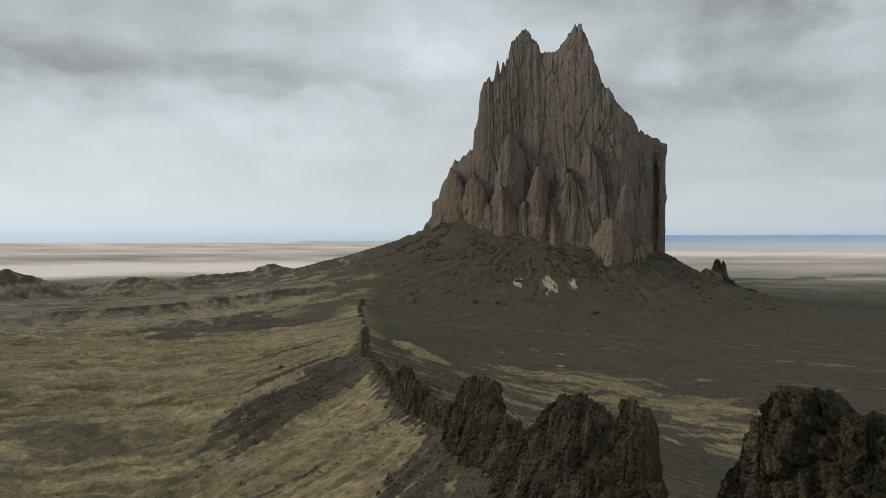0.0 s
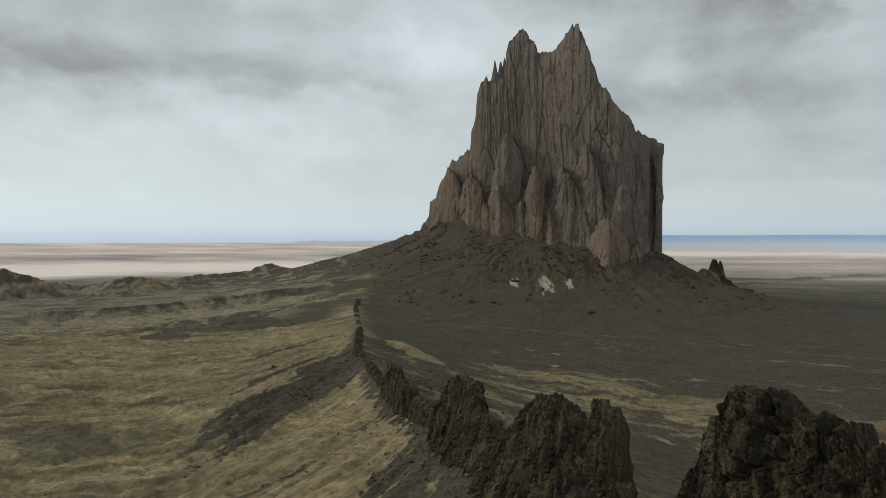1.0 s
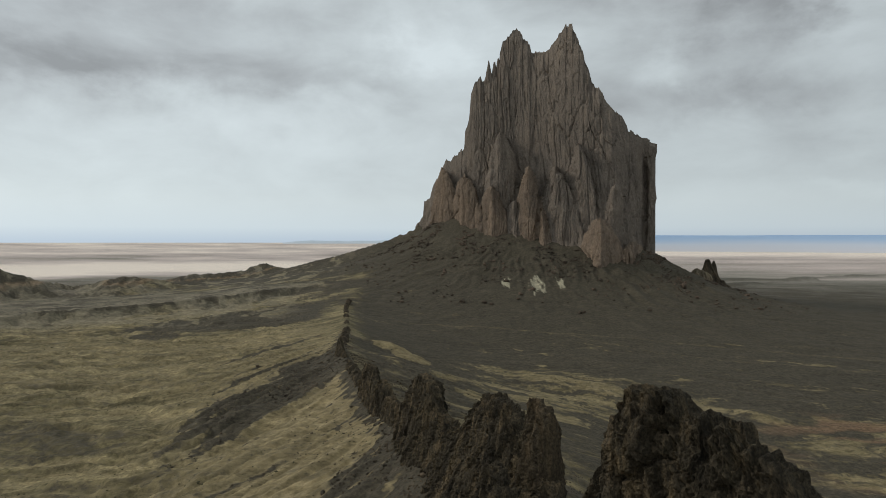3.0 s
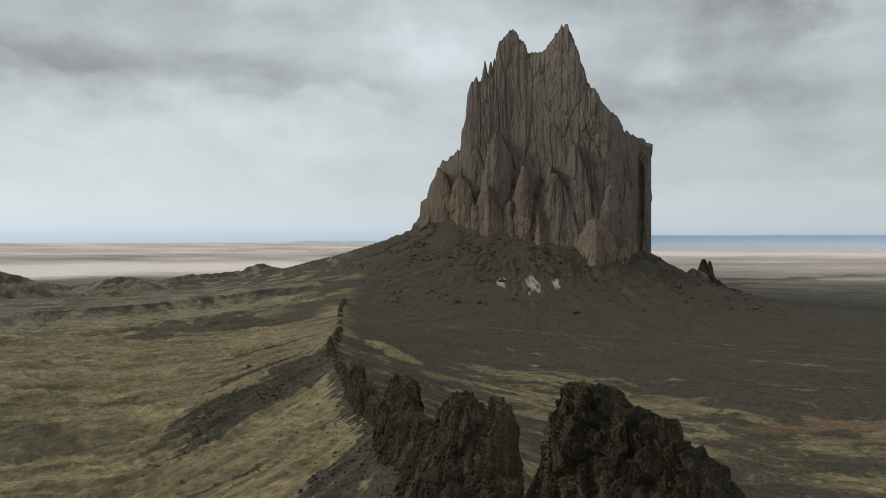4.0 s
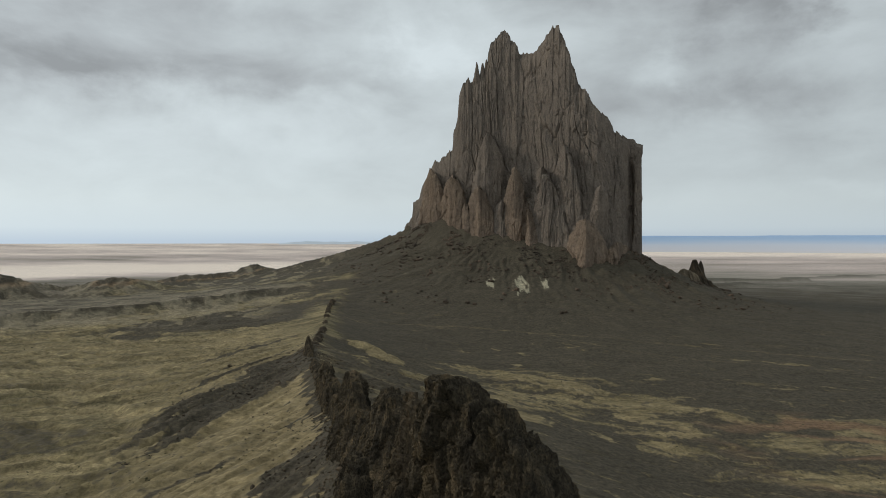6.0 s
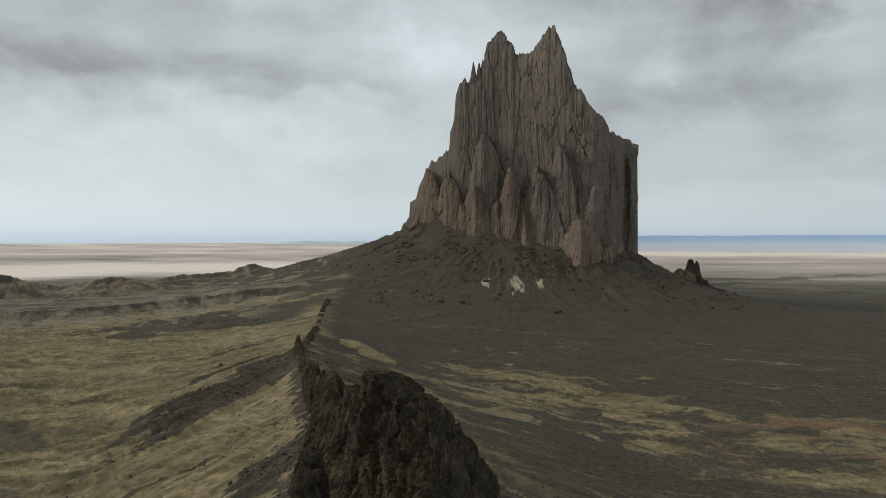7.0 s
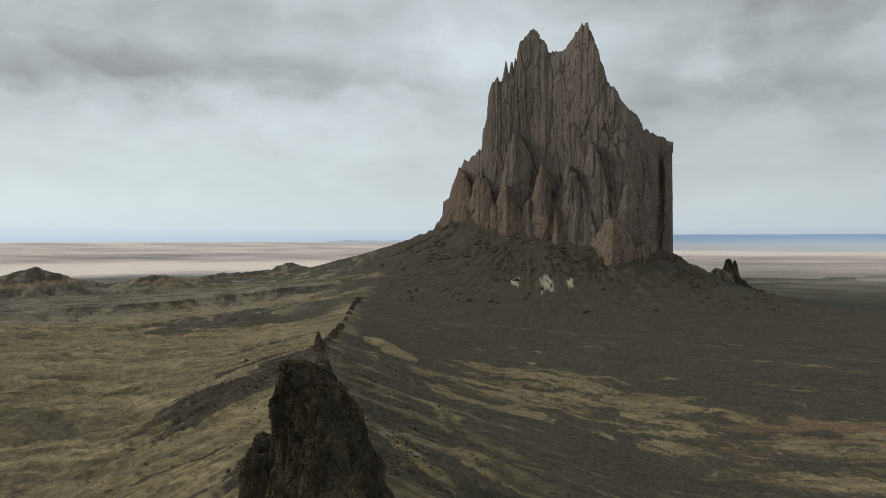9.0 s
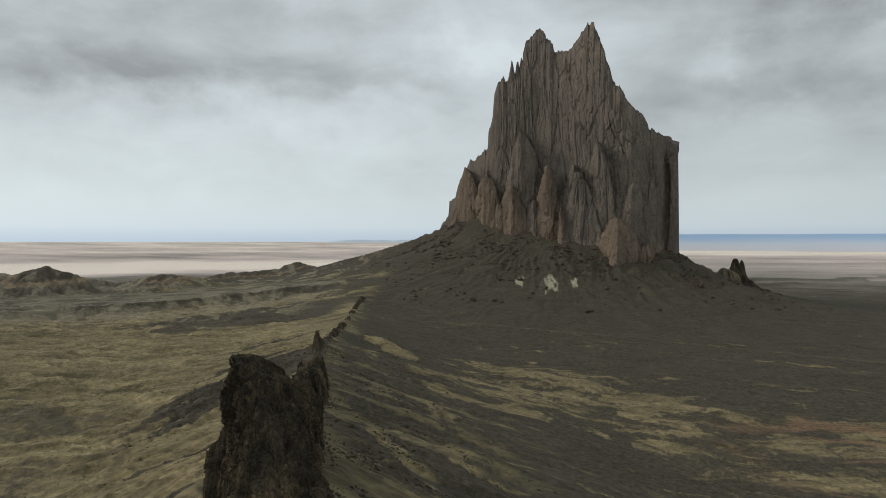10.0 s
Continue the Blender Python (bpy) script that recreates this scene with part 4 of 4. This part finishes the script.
# ---- the dike ----
def dike_rib(name, knots, foot, crown, seed, drop=8.0, step=0.5, knobs=1.0, size=2.4, mat=None, east=None, rough=1.0, shift=0.0, east_crown=None):
    """A length of the dike. knots: (y, height of its crest); foot, crown: half its thickness at the ground and at the top; east: the foot on that side."""
    ky, kz = zip(*knots)
    n = max(40, int((ky[-1] - ky[0]) * 1.1 / step))
    s = np.linspace(ky[0], ky[-1], n)
    cx = dike_x(s) + shift
    low = ground_height(cx, s, False) - drop
    crest = np.interp(s, ky, kz)
    saw = np.floor(s / (5 * step) + 0.6 * noise2(s * 0.3, s * 0 + seed, seed)) + seed * 7.0
    crest = crest + knobs * (1.1 * (scramble(saw, saw * 0, saw * 0, seed) - 0.5) + 1.0 * noise2(s * 0.45, s * 0 + seed, seed) + 0.5 * noise2(s * 1.6, s * 0 + seed, seed + 1))
    crest = np.maximum(crest, low + 1)
    tall = (crest - low)[:, None]
    side_rows = max(24, int(np.max(tall) / (step * 1.1)))
    t_side = np.linspace(0, 1, side_rows)
    over = np.linspace(0, 1, max(9, int(1.3 * crown / step)))[1:-1]
    t = np.concatenate([t_side, np.ones(len(over)), t_side[::-1]])[None, :]
    lat = np.concatenate([-np.ones(side_rows), over * 2 - 1, np.ones(side_rows)])[None, :]
    ends = np.clip(np.minimum(s - ky[0], ky[-1] - s) / (1.4 * crown), 0, 1)[:, None] ** 0.5
    base = np.where(lat < 0, foot, east or foot)
    brow = np.where(lat < 0, crown, east_crown or crown)
    half = (base + (brow - base) * t ** 0.7) * (1 - np.where((lat > 0) & bool(east_crown), 0.2, 0.35) * soft(0.85, 1.0, t)) * (0.03 + 0.97 * ends)
    hd = np.gradient(cx, s)
    nx, ny = (1 / np.sqrt(1 + hd ** 2))[:, None], (-hd / np.sqrt(1 + hd ** 2))[:, None]
    x = cx[:, None] + nx * lat * half
    y = s[:, None] + ny * lat * half
    z = low[:, None] + tall * t + 0 * lat
    z = z + (1 - np.abs(lat)) * (t >= 1) * 0.2 * crown
    if east_crown:
        z = z - 2.0 * np.clip(lat, 0, 1) ** 1.5 * t ** 4
    k = 1 / size
    wx, wy = x + 0.35 * size * noise3(x * k, y * k, z * k * 0.6, seed + 20), y + 0.35 * size * noise3(x * k, y * k, z * k * 0.6, seed + 21)
    fx, fy, fz = (0.20 * size * fbm3(x * k * 3 + o, y * k * 3, z * k * 2.0, 3, seed + 30, 0.6) for o in (0, 19, 41))
    v, c = facets((wx + fx) * k * 0.55, (wy + fy) * k * 0.55, (z + fz) * k * 0.15, seed, 1.2)
    v2, c2 = facets((x + fx) * k * 1.5, (y + fy) * k * 1.5, (z + fz) * k * 0.55, seed + 5, 1.2)
    v3, c3 = facets((x + fx) * k * 4.0, (y + fy) * k * 4.0, (z + fz) * k * 1.9, seed + 9, 1.2)
    push = size * (0.20 * v - 0.36 * soft(0.08, 0.0, c) + 0.09 * v2 - 0.15 * soft(0.09, 0.0, c2) + rough * (0.045 * v3 - 0.055 * soft(0.12, 0, c3)))
    push = push + size * 0.28 * fbm3(x * k * 0.5, y * k * 0.5, z * k * 0.2, 2, seed + 17)
    push = push + size * 0.12 * (np.abs(noise3(wx * k * 0.9, wy * k * 0.9, z * k * 0.12, seed + 1)) * 2 - 0.7)
    push = push + size * 0.085 * rough * fbm3(x * k * 3, y * k * 3, z * k * 1.8, 5, seed + 13, 0.72)
    push = push * (0.2 + 0.8 * ends)
    x = x + nx * push * lat
    y = y + ny * push * lat
    z = z + soft(0.8, 1.0, t) * (0.7 * push - 0.10 * size)
    vs = np.stack([x, y, z], -1).reshape(-1, 3)
    return mesh_from(name, vs, sheet_quads(n, t.shape[1], False), mat or dike_rock, smooth=False)


def dike_thing(name, label, *args, **kw):
    return tagged(new(name, dike_rib(name, *args, **kw)), label, "rock", group="rocks of the dike")


dike_thing("dike_rock", "tall dark brown rock block with cracked faces on the ridge", ((40.5, 72), (41.8, 82), (43.6, 86.5), (46, 89.6), (48.5, 92.2), (51, 93.6), (54, 94.2), (56, 94.2), (57.4, 95), (60, 95.2), (61.4, 94.6), (62.6, 92.0), (64.3, 89.6), (66, 87), (67.6, 84), (69.5, 79), (78, 75), (88, 73)), 5.0, 2.5, 3, step=0.15, knobs=0.9, size=2.3, east=5.2, east_crown=5.0, rough=0.9)
dike_thing("dike_rock", "low dark crag on the slope below the rock wall", ((74, 66), (76, 76), (78.5, 79.6), (83, 79.8), (87, 77), (90.5, 67)), 4.2, 1.8, 4, step=0.18, knobs=0.6, size=1.9, shift=-8.6)
dike_thing("dike_rock", "weathered brown rock pillar leaning on its neighbour", ((87.6, 75), (88.4, 84.6), (91.2, 85.4), (91.9, 84), (92.3, 78)), 4.2, 1.5, 5, step=0.16, knobs=0.3, size=1.6, mat=pillar_rock)
dike_thing("dike_rock", "weathered brown rock pillar on the crest of the ridge", ((92.0, 76), (92.8, 85.2), (95, 86.2), (96.8, 85.4), (97.6, 77)), 4.4, 2.0, 6, step=0.16, knobs=0.3, size=1.8, mat=pillar_rock)
dike_thing("dike_rock", "dark jagged rock wall on the crest of the ridge", ((80, 71), (88, 76), (98, 77.5), (101, 80.5), (103, 82.3), (106, 82.6), (112, 82.2), (117, 80.6), (121, 78), (124, 75), (131, 71), (138, 67)), 11.0, 1.9, 7, step=0.22, knobs=0.7, size=2.2, east=4.4)
dike_thing("dike_rock", "dark jagged crag on the crest of the ridge", ((128, 64), (134, 69), (142, 69), (148, 70), (151, 74.8), (163, 74.4), (172, 72.5), (177, 69), (182, 64), (188, 58)), 8.6, 2.0, 9, step=0.28, knobs=0.8, size=2.4, east=4.4)
dike_thing("dike_rock", "low broken rock wall on the crest of the ridge", ((182, 57), (190, 60), (198, 59), (208, 56.5), (219, 56), (230, 53), (236, 49)), 4.0, 1.6, 10, step=0.35, size=2.0)
dike_thing("dike_rock", "dark upright rock crag on the crest of the ridge", ((230, 48), (234, 57), (238, 58.6), (243, 54.5), (250, 54), (255, 57), (264, 58.2), (276, 56.6), (280, 53), (283, 45)), 5.0, 2.0, 11, step=0.4, knobs=0.9, size=2.6)
dike_thing("dike_rock", "low dark rubble wall on the sandy ridge", ((284, 43), (295, 46), (310, 46.5), (325, 47), (342, 46), (352, 43)), 5.0, 2.0, 12, step=0.6, size=2.4)
dike_thing("dike_rock", "dark rocky knob on the sandy ridge", ((346, 44), (352, 46.5), (360, 48), (366, 49), (369, 50.5), (370.5, 53.5), (372.5, 54), (374, 50), (378, 48), (388, 46.5), (396, 43)), 6.0, 0.8, 13, step=0.3, size=1.4)
for knots, seed in ((((400, 39.5), (412, 41.4), (424, 41.6), (432, 38.5)), 14), (((434, 39.5), (446, 42.5), (452, 43.6), (458, 41), (470, 40), (478, 37)), 15), (((484, 38), (492, 40.4), (502, 41.8), (508, 40), (522, 39), (528, 36)), 16),
                    (((548, 35.5), (556, 38), (572, 38.4), (584, 36.5), (590, 34.5)), 17), (((606, 34), (618, 37.2), (630, 37.6), (640, 36), (646, 33.5)), 18), (((654, 33.5), (664, 36.6), (684, 38), (694, 37), (700, 33.5)), 19),
                    (((706, 34), (716, 37.8), (730, 38.4), (736, 36)), 20), (((738, 36), (745, 41), (750, 41.4), (754, 38), (758, 36)), 21), (((762, 36), (768, 38), (778, 38), (784, 35)), 22)):
    dike_thing("dike_rock", "low dark crag in a broken row towards the mountain", knots, 4.0, 1.5, seed, step=0.5, size=2.4, drop=4.0, knobs=1.6, mat=crag_rock)


# ---- loose stone and scrub ----
def scatter(name, label, category, places, sizes, mat, seed, flat=0.75):
    """Many small stones or bushes in one mesh, set into the ground at places (x, y, z)."""
    bm = bmesh.new()
    bmesh.ops.create_icosphere(bm, subdivisions=1, radius=1.0)
    base = np.array([v.co[:] for v in bm.verts])
    tris = np.array([[v.index for v in f.verts] for f in bm.faces])
    bm.free()
    rng = np.random.default_rng(seed)
    n = len(places)
    turn = rng.uniform(0, 2 * math.pi, n)
    grow = rng.uniform(0.65, 1.35, (n, 1, 3)) * sizes[:, None, None]
    pts = base[None] * (1 + rng.uniform(-0.28, 0.28, (n, len(base), 1))) * grow
    pts[..., 2] *= flat
    c, s = np.cos(turn)[:, None], np.sin(turn)[:, None]
    vs = np.stack([pts[..., 0] * c - pts[..., 1] * s, pts[..., 0] * s + pts[..., 1] * c, pts[..., 2] + 0.25 * sizes[:, None]], -1) + places[:, None, :]
    q = (tris[None] + (np.arange(n) * len(base))[:, None, None]).reshape(-1, 3)
    ob = new(name, mesh_from(name, vs.reshape(-1, 3), q, mat, smooth=False))
    return tagged(ob, label, category, kind="stuff")


def strew(rng, n, xs, ys, keep):
    x, y = rng.uniform(*xs, n), rng.uniform(*ys, n)
    ok = rng.uniform(0, 1, n) < keep(x, y)
    x, y = x[ok], y[ok]
    return np.stack([x, y, ground_height(x, y)], -1)


rng = np.random.default_rng(7)
p = strew(rng, 70000, (-150, 520), (740, 1180), lambda x, y: np.exp(-np.clip(massif_gap(x, y)[0], 0, None) / 60) * (massif_gap(x, y)[0] > -30) * soft(-0.3, 0.5, fbm2(x * 0.02, y * 0.02, 3, 301)))
scatter("talus_boulders", "brown boulders fallen from the cliffs over the talus", "boulders", p, np.exp(rng.normal(-0.4, 0.6, len(p))), fallen_rock, 11)
p = strew(rng, 150000, (-180, 160), (60, 470), lambda x, y: rubble_at(x, y)[0] * soft(-0.5, 0.3, fbm2(x * 0.06, y * 0.06, 3, 304)) * 0.8)
scatter("ridge_rubble", "dark stones strewn down the fans of the ridge", "stones", p, np.exp(rng.normal(-1.75, 0.5, len(p))), crag_rock, 15)
p = strew(rng, 110000, (-110, 160), (60, 420), lambda x, y: np.where(x > dike_x(y), soft(95, 6, np.abs(x - dike_x(y))), 0.4 * soft(40, 6, np.abs(x - dike_x(y)))) * soft(-0.2, 0.5, fbm2(x * 0.05, y * 0.05, 3, 303)) * 0.9)
scatter("loose_stones", "small dark stones strewn on both sides of the ridge", "stones", p, np.exp(rng.normal(-1.75, 0.55, len(p))), crag_rock, 12)
p = strew(rng, 32000, (-480, 420), (150, 800), lambda x, y: soft(-0.1, 0.6, fbm2(x * 0.012, y * 0.012, 3, 305)) * 0.7)
scatter("desert_scrub", "small dark dry bushes dotted over the plain", "scrub", p, np.exp(rng.normal(-1.3, 0.3, len(p))), scrub_mat, 13, 0.6)
p = strew(rng, 1500, (-110, -30), (290, 400), lambda x, y: np.exp(-np.abs(y + 1.2 * np.abs(x - dike_x(y)) - 362) / 18) * soft(75, 5, np.abs(x - dike_x(y))))
scatter("knob_boulders", "dark broken boulders heaped round the knob of the ridge", "boulders", p, np.exp(rng.normal(-1.0, 0.4, len(p))), crag_rock, 14)


def boulder(x, y, size, seed):
    """One weathered block, half sunk in the ground."""
    bm = bmesh.new()
    bmesh.ops.create_icosphere(bm, subdivisions=3, radius=1.0)
    co = np.array([v.co[:] for v in bm.verts])
    v, c = blocks(co[:, 0] * 1.1, co[:, 1] * 1.1, co[:, 2] * 1.1, seed)
    grow = 1 + 0.22 * v - 0.2 * soft(0.2, 0, c) + 0.12 * fbm3(co[:, 0] * 2, co[:, 1] * 2, co[:, 2] * 2, 3, seed)
    for vert, g in zip(bm.verts, grow):
        vert.co = Vector((vert.co.x * 1.2, vert.co.y, vert.co.z * 0.8)) * (float(g) * size)
    me = bpy.data.meshes.new("boulder")
    bm.to_mesh(me)
    bm.free()
    me.materials.append(fallen_rock)
    ob = new("boulder", me)
    z = float(ground_height(np.array([float(x)]), np.array([float(y)]))[0])
    ob.matrix_world = pose(x, y, z + 0.3 * size, 0, 0, seed * 37)
    return tagged(ob, "large dark boulder lying alone on the gravel slope", "boulder", group="boulders on the plain")


for i, (bx, by, bs) in enumerate(((38, 770, 3.6), (64, 762, 3.0), (72, 758, 2.2), (167, 715, 3.0), (172, 718, 2.0), (414, 837, 2.6), (425, 870, 3.2), (250, 735, 2.2), (-35, 800, 2.0), (330, 800, 2.4), (395, 900, 3.0), (110, 790, 2.4))):
    boulder(bx, by, bs, i + 3)
